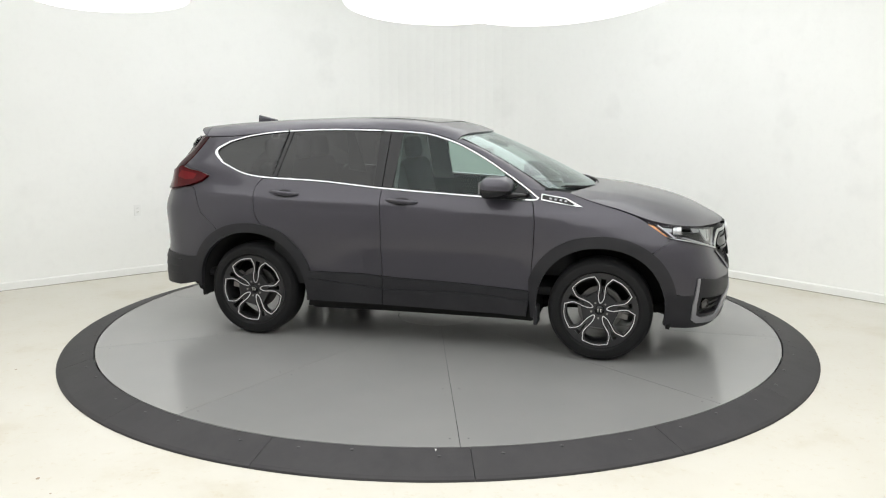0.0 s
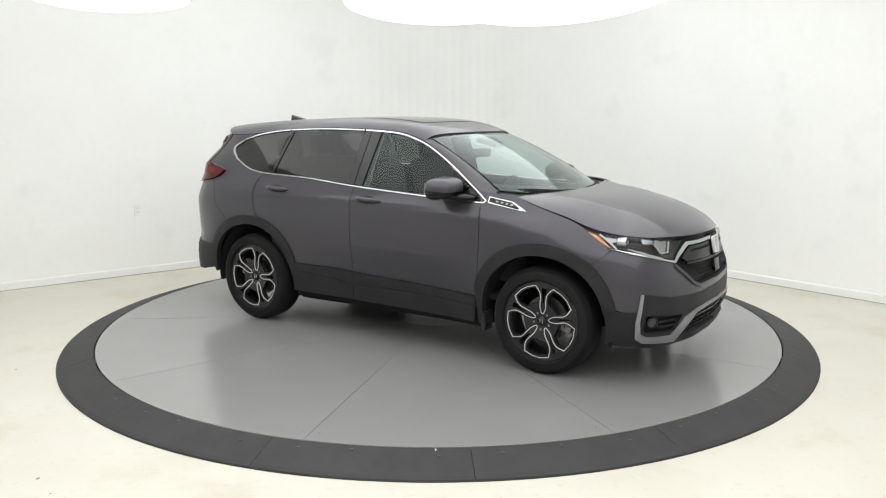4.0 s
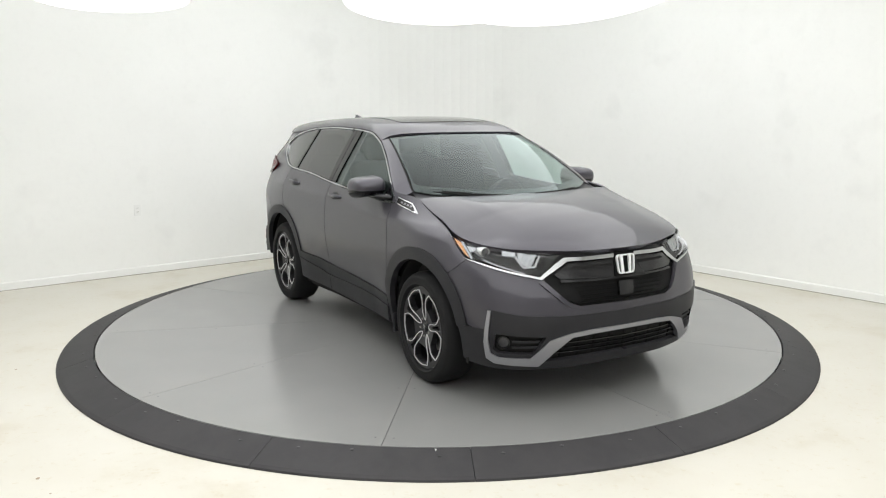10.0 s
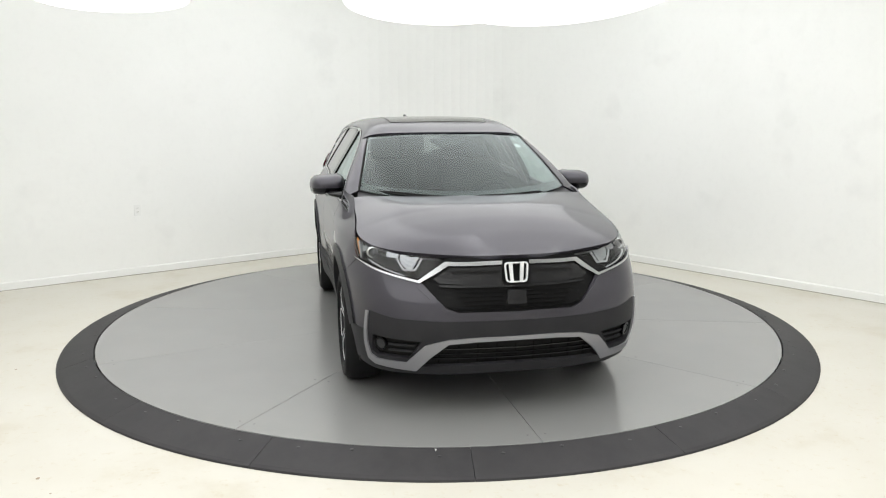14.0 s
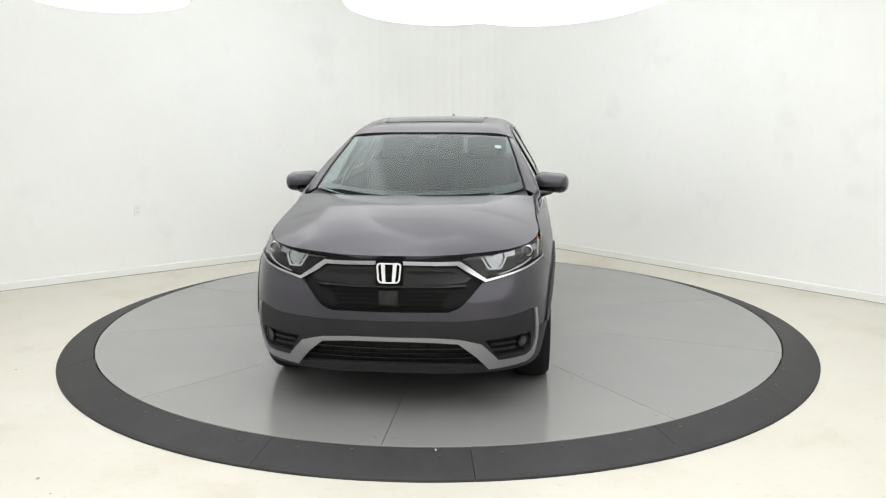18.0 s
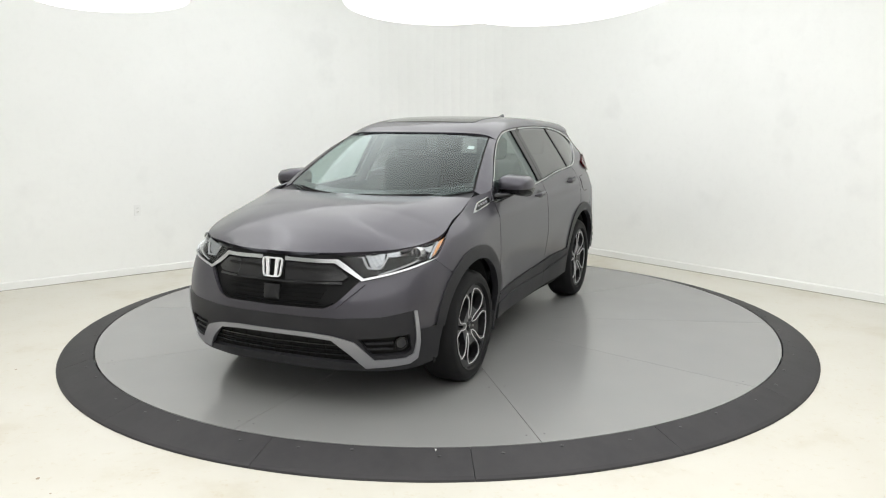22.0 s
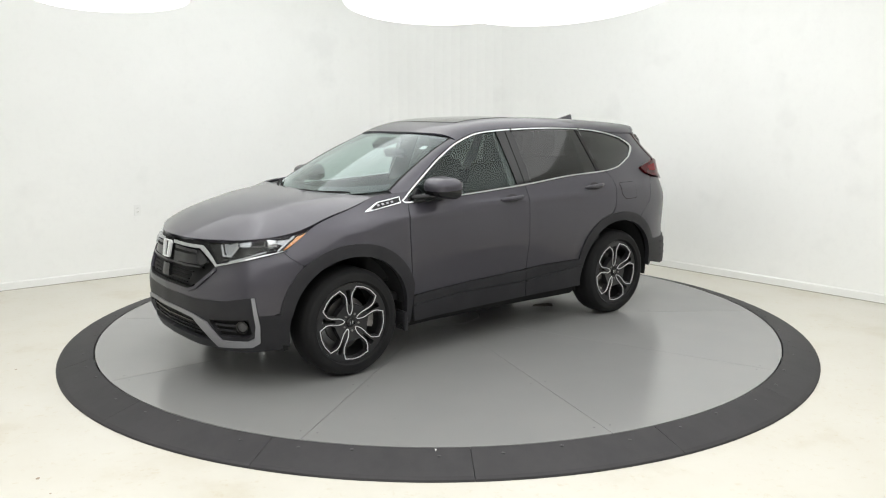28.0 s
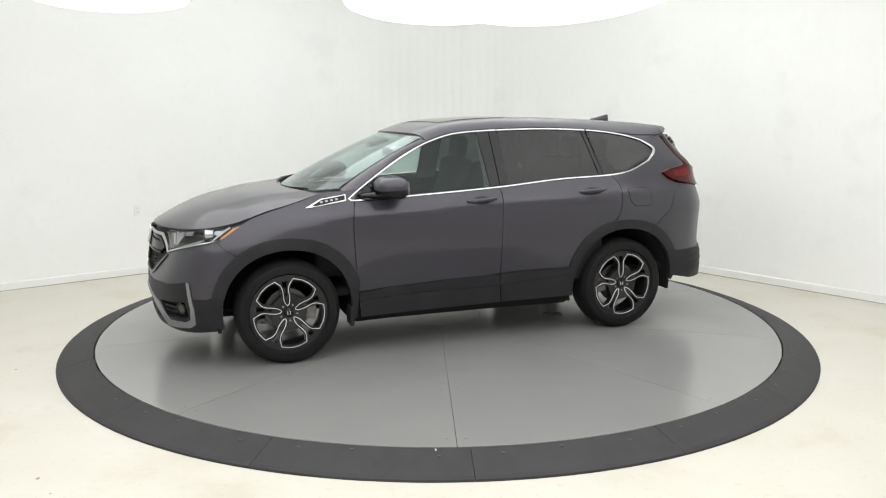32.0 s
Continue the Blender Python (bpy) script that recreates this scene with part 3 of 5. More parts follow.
# roof, windscreen and bonnet surfaces
ROOF_Z = pchip([-2.12, -1.85, -1.6, -1.2, -0.8, -0.45, -0.15, 0.05, 0.2, 0.34], [1.590, 1.622, 1.643, 1.664, 1.677, 1.681, 1.668, 1.644, 1.612, 1.566])
RAIL_Z = pchip([-2.05, -1.8, -1.616, -1.42, -1.1, -0.69, -0.33, 0.0, 0.214, 0.44, 0.66, 0.81, 0.92], [1.525, 1.534, 1.536, 1.553, 1.586, 1.600, 1.594, 1.574, 1.522, 1.421, 1.295, 1.198, 1.128])


def roof(p, v):
    p, v = np.asarray(p, float), np.asarray(v, float)
    front = np.clip(p / 0.34, 0, 1)
    xe = p - 0.09 * front ** 1.5
    rail = body(xe, RAIL_Z(xe))
    a = np.abs(v)
    zc = ROOF_Z(p)
    z = zc - (zc - rail[..., 2]) * (0.16 * a ** 2 + 0.84 * a ** 10)
    return np.stack([p + (xe - p) * a ** 2, rail[..., 1] * v, z], -1)


SCREEN_TOP = roof(np.array([0.34]), np.array([0.93]))[0]


def screen(w, v):
    """The windscreen: w from the cowl (0) to the roof (1), v across."""
    w, v = np.asarray(w, float), np.asarray(v, float)
    a = np.abs(v)
    x0, y0, z0 = 1.245 - 0.335 * a ** 2.2, 0.750 * v, 1.140 + 0.055 * a ** 2.5
    x1 = 0.325 + (SCREEN_TOP[0] - 0.325 + 0.012) * a ** 2
    y1, z1 = SCREEN_TOP[1] * v, 1.561 + (SCREEN_TOP[2] - 1.561 - 0.008) * a ** 3
    bow = 0.055 * w * (1 - w)
    return np.stack([x0 + (x1 - x0) * w + bow * 0.5, y0 + (y1 - y0) * w, z0 + (z1 - z0) * w + bow], -1)


HOOD_Y = pchip([1.05, 1.214, 1.30, 1.45, 1.55, 1.62, 1.68, 1.83, 1.95, 2.047, 2.11, 2.150, 2.166], [0.786, 0.803, 0.811, 0.812, 0.829, 0.836, 0.828, 0.766, 0.655, 0.467, 0.31, 0.17, 0.02])
HOOD_ZE = pchip([1.05, 1.104, 1.214, 1.298, 1.45, 1.552, 1.676, 1.829, 2.047, 2.11, 2.166], [1.185, 1.170, 1.116, 1.094, 1.065, 1.026, 0.982, 0.958, 0.930, 0.926, 0.926])
HOOD_ZC = pchip([1.05, 1.22, 1.5, 1.75, 1.95, 2.06, 2.13, 2.166], [1.172, 1.166, 1.150, 1.104, 1.034, 0.982, 0.947, 0.926])


def eased(f, x0, x1, x2, width):
    """The curve f between x0 and x1, evened out over a sliding width; past x2 it stays as it was."""
    xs = np.linspace(x0, x1, 240)
    ys = f(xs)
    k = np.exp(-0.5 * ((xs[:, None] - xs[None, :]) / width) ** 2)
    line = np.polyval(np.polyfit(xs, ys, 1), xs)
    soft = line + (k @ (ys - line)) / k.sum(1)
    w = np.clip((x2 - xs) / 0.12, 0, 1)
    return pchip(xs, soft * w + ys * (1 - w))


HOOD_ZE = eased(HOOD_ZE, 1.05, 2.166, 1.98, 0.10)
HOOD_Y = eased(HOOD_Y, 1.05, 2.166, 1.85, 0.05)


def hood(x, y):
    x, y = np.asarray(x, float), np.asarray(y, float)
    a = np.abs(y)
    t = np.clip(a / np.maximum(HOOD_Y(x), 0.05), 0, 1.05)
    ridge = 0.004 * np.exp(-((a - (0.56 - 0.10 * (x - 1.1))) / 0.06) ** 2) * np.clip((2.0 - x) / 0.5, 0, 1) * np.clip((0.79 - a) / 0.1, 0, 1)
    z = HOOD_ZC(x) - (HOOD_ZC(x) - HOOD_ZE(x)) * t ** (2.6 + 2.6 * np.clip((1.6 - x) / 0.5, 0, 1)) + ridge
    return np.stack([x + 0 * y, y + 0 * x, z], -1)


def pillar(w, q):
    """The front roof pillar, from the side windows' upper line (q = 0) to the windscreen's edge (q = 1)."""
    w, q = np.asarray(w, float), np.asarray(q, float)
    xr = 0.905 + (0.245 - 0.905) * w
    a, b = body(xr, RAIL_Z(xr)), screen(w, 0.985 + 0 * w)
    c = a + (b - a) * q[..., None]
    bulge = 0.010 * 4 * q * (1 - q) * np.clip(4 * (1 - w), 0, 1) * np.clip(6 * w, 0, 1)
    return c + np.stack([bulge * 0.6, bulge * 0.9, bulge * 0.6], -1)


# ---- body panels, side by side ----
def fender_outline():
    top = [(0.806, 1.200), (0.90, 1.185), (1.00, 1.178), (1.09, 1.165)] + [(x, float(HOOD_ZE(x)) - 0.005) for x in (1.16, 1.22, 1.30, 1.38, 1.46, 1.54)] + [(1.606, 0.996)]
    lamp = [(1.68, 0.950), (1.745, 0.906), (1.800, 0.876)]
    seam = [(1.758, 0.836), (1.690, 0.788)]
    arch = [p for p in arc(WX, WZ, ARCH_OUT, 52, 156, 26, 0.03)]
    back = [(0.836, 0.47)]
    return curved(top) + lamp[:] + seam + arch + back + [(p[0] + 0.001, p[1]) for p in reversed(curved(SEAM_FRONT[:-1]))][:-1]


def front_door_outline():
    return belt_line(-0.262, 0.842)[:] + [p for p in curved(SEAM_FRONT) if p[1] < 1.09] + sill_line(0.836, -0.26) + [p for p in reversed(curved(SEAM_MID)) if p[1] < 1.15]


def rear_door_outline():
    arch = arc(-WX, WZ, ARCH_OUT, 76, 20, 16, 0.03)
    return [p for p in reversed(belt_line(-1.228, -0.262))] + [p for p in curved(SEAM_REAR) if p[1] < 1.215] + arch + sill_line(-0.84, -0.26) + [p for p in reversed(curved(SEAM_MID)) if p[1] < 1.15]


def quarter_outline():
    low = [p for p in curved(SEAM_REAR)]
    arch = arc(-WX, WZ, ARCH_OUT, 78, 122, 12, 0.03)
    seam = [(-1.612, 0.818), (-1.641, 0.858), (-1.752, 0.945), (-1.850, 1.118)]
    lamp = [(-1.901, 1.152), (-1.80, 1.185), (-1.735, 1.231), (-1.83, 1.258), (-1.953, 1.276), (-2.06, 1.30)]
    back = [(-1.99, 1.375), (-1.93, 1.46), (-1.89, 1.516)]
    rail = [(u, float(RAIL_Z(u)) - 0.004) for u in np.linspace(-1.84, -1.40, 8)]
    glass_edge = [p for p in window_loop() if p[0] < -1.40]
    i = int(np.argmin([p[0] for p in glass_edge]))
    return low + arch + seam + lamp + back + rail + glass_edge[:i + 1] + glass_edge[i + 1:] + [(-1.30, 1.234)]


def bumper_outline():
    """The painted upper bumper, from one arch round the nose to the middle."""
    top = [(U1, 0.612), (2.60, 0.612), (2.50, 0.622), (2.42, 0.69), (2.325, 0.777), (2.16, 0.812), (1.966, 0.850), (1.800, 0.872)]
    seam = [(1.758, 0.836), (1.690, 0.788)]
    arch = [p for p in arc(WX, WZ, ARCH_OUT, 50, 16, 12, 0.03)]
    low = [(1.90, 0.488), (1.975, 0.492), (1.995, 0.605), (2.03, 0.605), (2.20, 0.578), (2.45, 0.566), (U1, 0.565)]
    return top + seam + arch + low


for _s in (1, -1):
    panel("front_fender", fender_outline(), body, PAINT, _s)
    panel("rear_quarter_panel", quarter_outline(), body, PAINT, _s)
    panel("front_bumper", bumper_outline(), body, PAINT, _s, gap=0.0)
    FRONT_DOOR = panel("front_door", front_door_outline(), body, PAINT, _s)
    REAR_DOOR = panel("rear_door", rear_door_outline(), body, PAINT, _s)
    # arch and sill cladding
    ring_f = arc(WX, WZ, ARCH_OUT + 0.006, 158, 15, 40, 0.03) + arc(WX, WZ, ARCH_IN, 15, 180, 40, 0.02) + [(0.895, 0.30), (0.905, 0.25), (0.845, 0.28), (0.835, 0.47)]
    panel("arch_cladding", ring_f, body, CLAD, _s, offset=0.010, depth=0.04, gap=0)
    ring_r = arc(-WX, WZ, ARCH_OUT + 0.006, 22, 170, 40, 0.03) + [(-1.80, 0.36)] + arc(-WX, WZ, ARCH_IN + 0.008, 178, -6, 44, 0.02) + [(-0.86, 0.30), (-0.84, 0.50)]
    panel("arch_cladding", ring_r, body, CLAD, _s, offset=0.010, depth=0.04, gap=0)
    panel("sill_cladding", sill_line(-0.26, 0.834) + [(0.832, 0.405)] + sill_line(0.832, -0.26, _sillm), body, CLAD, _s, FRONT_DOOR, offset=0.012, gap=0.0007)
    panel("sill_cladding", sill_line(-0.26, 0.834, _sillm) + [(0.815, 0.285), (-0.27, 0.300)], body, CLAD, _s, FRONT_DOOR, offset=0.020, gap=0.0007)
    panel("sill_cladding", sill_line(-0.84, -0.262) + sill_line(-0.262, -0.85, _sillm), body, CLAD, _s, REAR_DOOR, offset=0.012, gap=0.0007)
    panel("sill_cladding", sill_line(-0.85, -0.262, _sillm) + [(-0.275, 0.300), (-0.87, 0.31)], body, CLAD, _s, REAR_DOOR, offset=0.020, gap=0.0007)
    panel("rocker", [(-0.90, 0.32), (0.86, 0.30), (0.86, 0.268), (-0.90, 0.278)], body, BLACK, _s, offset=-0.03)
    # side windows
    loop = window_loop()
    inner = [(u + 0.026 * min(1.0, max(0.0, (-1.60 - u) / 0.14)), z) for u, z in shrink(loop, 0.0092)]
    panel("window_trim", loop, body, CHROME, _s, holes=[inner], offset=0.002, gap=0, step=0.03, label="bright chrome window surround")
    zt = pchip(*zip(*sorted((p for p in inner[:len(curved(WINDOW[:11], 0.03))]), key=lambda q: q[0])))

    def pane(a0, a1, b0, b1):
        """A pane between two leaning lines: front edge (top a0, foot a1), rear edge (top b0, foot b1)."""
        up = [(u, float(zt(u)) + 0.006) for u in np.linspace(b0, a0, 20)]
        down = [(u, float(_belt(u)) + 0.014) for u in np.linspace(a1, b1, 20)]
        return up + down

    front_pane = [(u, float(zt(u)) + 0.006) for u in np.linspace(-0.165, 0.83, 30)] + [(u, float(_belt(u)) + 0.014) for u in np.linspace(0.85, -0.185, 24)]
    PANE = panel("window_glass", front_pane, body, SIDEGLASS, _s, FRONT_DOOR, depth=0, gap=0, offset=-0.008)
    PANE.visible_shadow = False
    panel("window_glass", pane(-0.345, -0.335, -1.06, -1.125), body, PRIVACY, _s, REAR_DOOR, depth=0, gap=0, offset=-0.008)
    quarter = [p for p in shrink(loop, 0.008) if p[0] < -1.158 + 0.2 * (p[1] - 1.23)]
    panel("quarter_glass", quarter, body, PRIVACY, _s, depth=0, gap=0, offset=-0.008)
    panel("pillar_trim", pane(-0.165, -0.185, -0.262, -0.264), body, GLOSSBLACK, _s, FRONT_DOOR, offset=0.001)
    panel("pillar_trim", pane(-0.264, -0.266, -0.345, -0.335), body, GLOSSBLACK, _s, REAR_DOOR, offset=0.001)
    panel("pillar_trim", pane(-1.06, -1.125, -1.095, -1.165), body, GLOSSBLACK, _s, REAR_DOOR, offset=-0.002)

# top of the car
panel("roof_panel", [(-1.84, -1), (0.335, -1), (0.335, 1), (-1.84, 1)], roof, PAINT, gap=0, step=0.05)
panel("roof_spoiler", [(-1.845, -0.99), (-1.845, 0.99), (-1.88, 0.97), (-1.93, 0.90), (-1.99, 0.60), (-2.02, 0.0), (-1.99, -0.60), (-1.93, -0.90), (-1.88, -0.97)], roof, PAINT, gap=0.002, depth=0.035, step=0.05, out_way=(0, 0, 1))
HOOD_X = list(np.linspace(1.10, 2.04, 34)) + list(np.linspace(2.05, 2.16, 34))
panel("bonnet", [(x, y) for x, y in [(1.205, 0.0), (1.19, 0.30), (1.15, 0.55), (1.10, 0.70)]] + [(x, float(HOOD_Y(x)) + 0.002) for x in HOOD_X] + [(2.165, 0.0)]
      + [(x, -float(HOOD_Y(x)) - 0.002) for x in reversed(HOOD_X)] + [(1.10, -0.70), (1.15, -0.55), (1.19, -0.30)], hood, PAINT, gap=0.001, depth=0.03)
WINDSCREEN = panel("windscreen", [(0.0, -0.985), (1.0, -0.985), (1.0, 0.985), (0.0, 0.985)], screen, GLASS, gap=0, depth=0, step=0.06)
WINDSCREEN.visible_shadow = False
for _s in (1, -1):
    panel("roof_pillar", [(0.0, 0.0), (1.0, 0.0), (1.0, 1.0), (0.0, 1.0)], pillar, PAINT, _s, gap=0, step=0.06)


GRILLEBLACK = material("matt_grille_black", (0.007, 0.007, 0.0073), 0.5, spec=0.12)
BRIGHT = material("satin_chrome", (0.48, 0.49, 0.50), 0.24, 1.0)


# ---- front lower, tail, shell ----
def whole_shell():
    """The dark inner shell behind the panel joints, open at the wheels."""
    loop = [(U0, 0.37), (-1.80, 0.40)] + arc(-WX, WZ, 0.475, 194, -14, 30) + [(-0.84, 0.22), (0.84, 0.22)] + arc(WX, WZ, 0.475, 194, -14, 30) + [(1.82, 0.24), (U1, 0.24), (U1, 0.90), (2.4, 0.90), (1.75, 0.93), (1.55, 1.0), (1.2, 1.08), (0.9, 1.09), (-1.25, 1.18), (-1.7, 1.22), (U0, 1.1)]
    for s in (1, -1):
        panel("inner_shell", loop, body, BLACK, s, offset=-0.030, depth=0, gap=0, step=0.06)


whole_shell()
FOG_POCKET = [(2.035, 0.470), (2.335, 0.448), (2.262, 0.345), (2.05, 0.352), (2.018, 0.375)]
for _s in (1, -1):
    panel("lower_bumper", [(U1, 0.566), (2.45, 0.567), (2.20, 0.579), (2.03, 0.606), (1.99, 0.606), (1.97, 0.494), (1.838, 0.491)] + arc(WX, WZ, ARCH_IN + 0.002, 15, -10, 10, 0.02) + [(1.80, 0.262), (2.0, 0.250), (2.3, 0.245), (U1, 0.255), (U1, 0.312), (2.53, 0.305), (2.32, 0.294), (2.39, 0.362), (2.491, 0.436), (U1, 0.450)], body, CLAD, _s, offset=0.003, gap=0, depth=0.03, holes=[FOG_POCKET])
    silver = [(1.990, 0.606), (1.964, 0.42), (1.970, 0.318), (2.02, 0.290), (2.300, 0.270), (2.385, 0.356), (2.491, 0.438), (2.63, 0.448), (U1, 0.452), (U1, 0.475), (2.63, 0.473), (2.495, 0.464), (2.426, 0.448), (2.355, 0.428), (2.245, 0.322), (2.05, 0.328), (2.003, 0.350), (1.992, 0.43), (2.010, 0.606)]
    panel("bumper_trim", silver, body, SILVER, _s, offset=0.012, gap=0, depth=0.03, step=0.03, label="satin silver lower bumper trim")
    panel("grille_surround", [(U1, 0.596), (2.545, 0.596), (2.462, 0.622), (2.372, 0.694), (2.300, 0.752), (2.318, 0.766), (2.390, 0.708), (2.478, 0.640), (2.545, 0.617), (U1, 0.616)], body, PAINT, _s, offset=0.009, gap=0, depth=0.012, step=0.03)
    panel("grille_backing", [(U1, 0.925), (2.47, 0.915), (2.325, 0.785), (2.42, 0.69), (2.50, 0.622), (2.60, 0.612), (U1, 0.612)], body, GRILLEBLACK, _s, offset=-0.015, gap=0)
    panel("lower_grille", [(U1, 0.47), (2.45, 0.46), (2.25, 0.27), (U1, 0.285)], body, GRILLEBLACK, _s, offset=-0.024, gap=0, depth=0.003)
    bar = [(uy(0.078), 0.877), (2.49, 0.868), (2.43, 0.830), (2.318, 0.769), (2.22, 0.790), (2.08, 0.819), (1.92, 0.850), (1.77, 0.880), (1.92, 0.859), (2.08, 0.829), (2.22, 0.802), (2.308, 0.784), (2.40, 0.846), (2.47, 0.889), (uy(0.078), 0.898)]
    panel("grille_bar", bar, body, BRIGHT, _s, offset=0.012, gap=0, depth=0.03, step=0.025, label="chrome bar from grille to headlamp")
    tail = [(-1.735, 1.231), (-1.83, 1.258), (-1.953, 1.276), (-2.06, 1.298), (-2.30, 1.25), (-2.34, 1.10), (-2.16, 1.112), (-1.901, 1.152), (-1.80, 1.185)]
    TAIL = panel("tail_lamp", tail, body, REDLENS, _s, offset=0.019, depth=0.03, label="dark red tail lamp")
    panel("lens_segment", [(-1.86, 1.238), (-1.95, 1.252), (-2.05, 1.262), (-2.10, 1.215), (-1.97, 1.190), (-1.88, 1.198)], body, REDBRIGHT, _s, TAIL, offset=0.0205, gap=0, depth=0.003, step=0.03)
    panel("rear_bumper", [(-1.852, 1.116), (-1.754, 0.943), (-1.643, 0.856), (-1.614, 0.816)] + arc(-WX, WZ, ARCH_OUT, 122, 152, 8, 0.03) + [(-1.9, 0.60), (U0, 0.62), (U0, 0.80), (-2.3, 0.80), (-2.3, 1.11), (-2.16, 1.116), (-1.901, 1.148)], body, PAINT, _s, gap=-0.001)
    RLOW = panel("rear_lower_bumper", arc(-WX, WZ, ARCH_OUT, 152, 172, 8, 0.03) + [(-1.80, 0.40), (-2.0, 0.36), (U0, 0.34), (U0, 0.62), (-1.9, 0.60)], body, CLAD, _s, gap=0, offset=0.010, depth=0.03)
    for _z in (0.43, 0.49, 0.55):
        panel("bumper_rib", [(-1.97, _z), (U0, _z + 0.01), (U0, _z + 0.028), (-1.97, _z + 0.018)], body, CLAD, _s, RLOW, gap=0, offset=0.013, depth=0.012, step=0.05)
    panel("tail_lamp_strip", [(-1.892, 1.525), (-1.93, 1.462), (-1.992, 1.377), (-2.062, 1.302), (-2.27, 1.255), (-2.11, 1.39), (-1.95, 1.530)], body, DARKRED, _s, offset=0.004, label="dark red lamp strip up the rear pillar")
    panel("tailgate", [(U0, 0.80), (-2.30, 0.80), (-2.30, 1.16), (U0, 1.16)], body, PAINT, _s, gap=0)
    panel("rear_window", [(U0, 1.165), (-2.34, 1.165), (-2.30, 1.25), (-2.12, 1.39), (-1.96, 1.530), (U0, 1.54)], body, REARGLASS, _s, gap=0, offset=-0.004)

bm = bmesh.new()
box(bm, -2.1, 2.0, -0.52, 0.52, 0.28, 0.34, 0.02)
box(bm, -0.86, 0.84, -0.80, 0.80, 0.285, 0.34, 0.02)
car_part("underbody", bm, BLACK)
for x0, x1, y0, y1, z0, nm in ((-0.95, -0.30, -0.50, 0.55, 0.215, "fuel_tank"), (-2.05, -1.62, -0.55, 0.10, 0.235, "silencer"), (0.85, 1.75, -0.34, 0.34, 0.225, "engine_tray")):
    bm = bmesh.new()
    box(bm, x0, x1, y0, y1, z0, 0.32, 0.035)
    car_part(nm, bm, BLACK, smooth=True)
bm = bmesh.new()
bmesh.ops.create_cone(bm, cap_ends=True, segments=14, radius1=0.03, radius2=0.03, depth=1.42, matrix=pose(-WX, 0, WZ - 0.06, 90, 0, 0))
car_part("rear_axle", bm, BLACK)


# ---- wheels ----
RIM = 0.262
PETAL = [(0.205, 0.102), (0.31, 0.135), (0.42, 0.208), (0.52, 0.285), (0.60, 0.332), (0.69, 0.352), (0.865, 0.332), (0.928, 0.12), (0.935, 0.0)]


def petal(first=0, grow=0.0):
    """The outline of one opening between the wheel's spokes, along +x."""
    half = PETAL[first:-1]
    loop = [(a * RIM, b * RIM) for a, b in half + [PETAL[-1]]] + [(a * RIM, -b * RIM) for a, b in reversed(half)]
    return shrink(dense(loop, 0.012), -grow)


def flower(grow=0.0):
    """One line round all five openings and the hub, turning back round each spoke."""
    loop = []
    for k in range(5):
        half = [(a * RIM, b * RIM) for a, b in PETAL[:-1]]
        one = curved([(a, -b) for a, b in half[:6]], 0.010) + [(a, -b) for a, b in half[6:]] + [(PETAL[-1][0] * RIM, 0.0)] + half[:5:-1] + curved(half[5::-1], 0.010)
        loop += turned(one + [(0.195 * RIM * math.cos(0.58), 0.195 * RIM * math.sin(0.58)), (0.195 * RIM * math.cos(0.677), 0.195 * RIM * math.sin(0.677))], 2 * math.pi * k / 5)
    return shrink(loop, -grow)


def turned(loop, a):
    c, s = math.cos(a), math.sin(a)
    return [(x * c - y * s, x * s + y * c) for x, y in loop]


def wheel_face(u, v):
    u, v = np.asarray(u, float), np.asarray(v, float)
    r = np.hypot(u, v) / RIM
    return np.stack([u, 0.106 - 0.034 * (1 - r) ** 2 - 0.003 * r ** 4, v], -1)


def circle(r, n=60, cx=0.0, cy=0.0):
    return [(cx + r * math.cos(2 * math.pi * i / n), cy + r * math.sin(2 * math.pi * i / n)) for i in range(n)]


_fifth = [2 * math.pi * k / 5 for k in range(5)]
_slot = [(0.46 * RIM, 0.012 * RIM), (0.62 * RIM, 0.040 * RIM), (0.86 * RIM, 0.075 * RIM), (0.86 * RIM, -0.075 * RIM), (0.62 * RIM, -0.040 * RIM), (0.46 * RIM, -0.012 * RIM)]
SPOKES = panel_mesh("spokes", circle(RIM + 0.004, 72), wheel_face, WHEELDARK, holes=[turned(petal(2, -0.012), a) for a in _fifth] + [turned(_slot, a + math.pi / 5) for a in _fifth], depth=0.040, gap=0, step=0.016, out_way=(0, 1, 0))
EDGE = panel_mesh("machined_edge", flower(0.0023), wheel_face, WHEELCUT, holes=[flower(-0.0023)], depth=0.008, gap=0, step=0.012, offset=0.004, out_way=(0, 1, 0))
_h = 0.118
_v, _f = lathe([(0.252, -_h + 0.012), (0.268, -_h), (0.300, -_h - 0.004), (0.335, -_h + 0.006), (0.352, -_h + 0.022), (0.3605, -_h + 0.05), (TYRE, -0.02), (TYRE, 0.02), (0.3605, _h - 0.05), (0.352, _h - 0.022),
                (0.338, _h - 0.008), (0.336, _h - 0.002), (0.325, _h + 0.003), (0.300, _h + 0.005), (0.288, _h + 0.003), (0.285, _h + 0.0045), (0.280, _h + 0.0045), (0.278, _h), (0.272, _h - 0.010), (0.266, _h - 0.02)], 80)
TYRE_MESH = mesh_of("tyre", _v, _f, RUBBER, True)
_v, _f = lathe([(0.252, -_h + 0.012), (0.236, -0.02), (0.246, 0.060), (0.262, 0.080), (0.266, 0.096), (0.271, 0.104), (0.274, 0.096)], 72)
BARREL = mesh_of("rim", _v, _f, WHEELDARK, True)
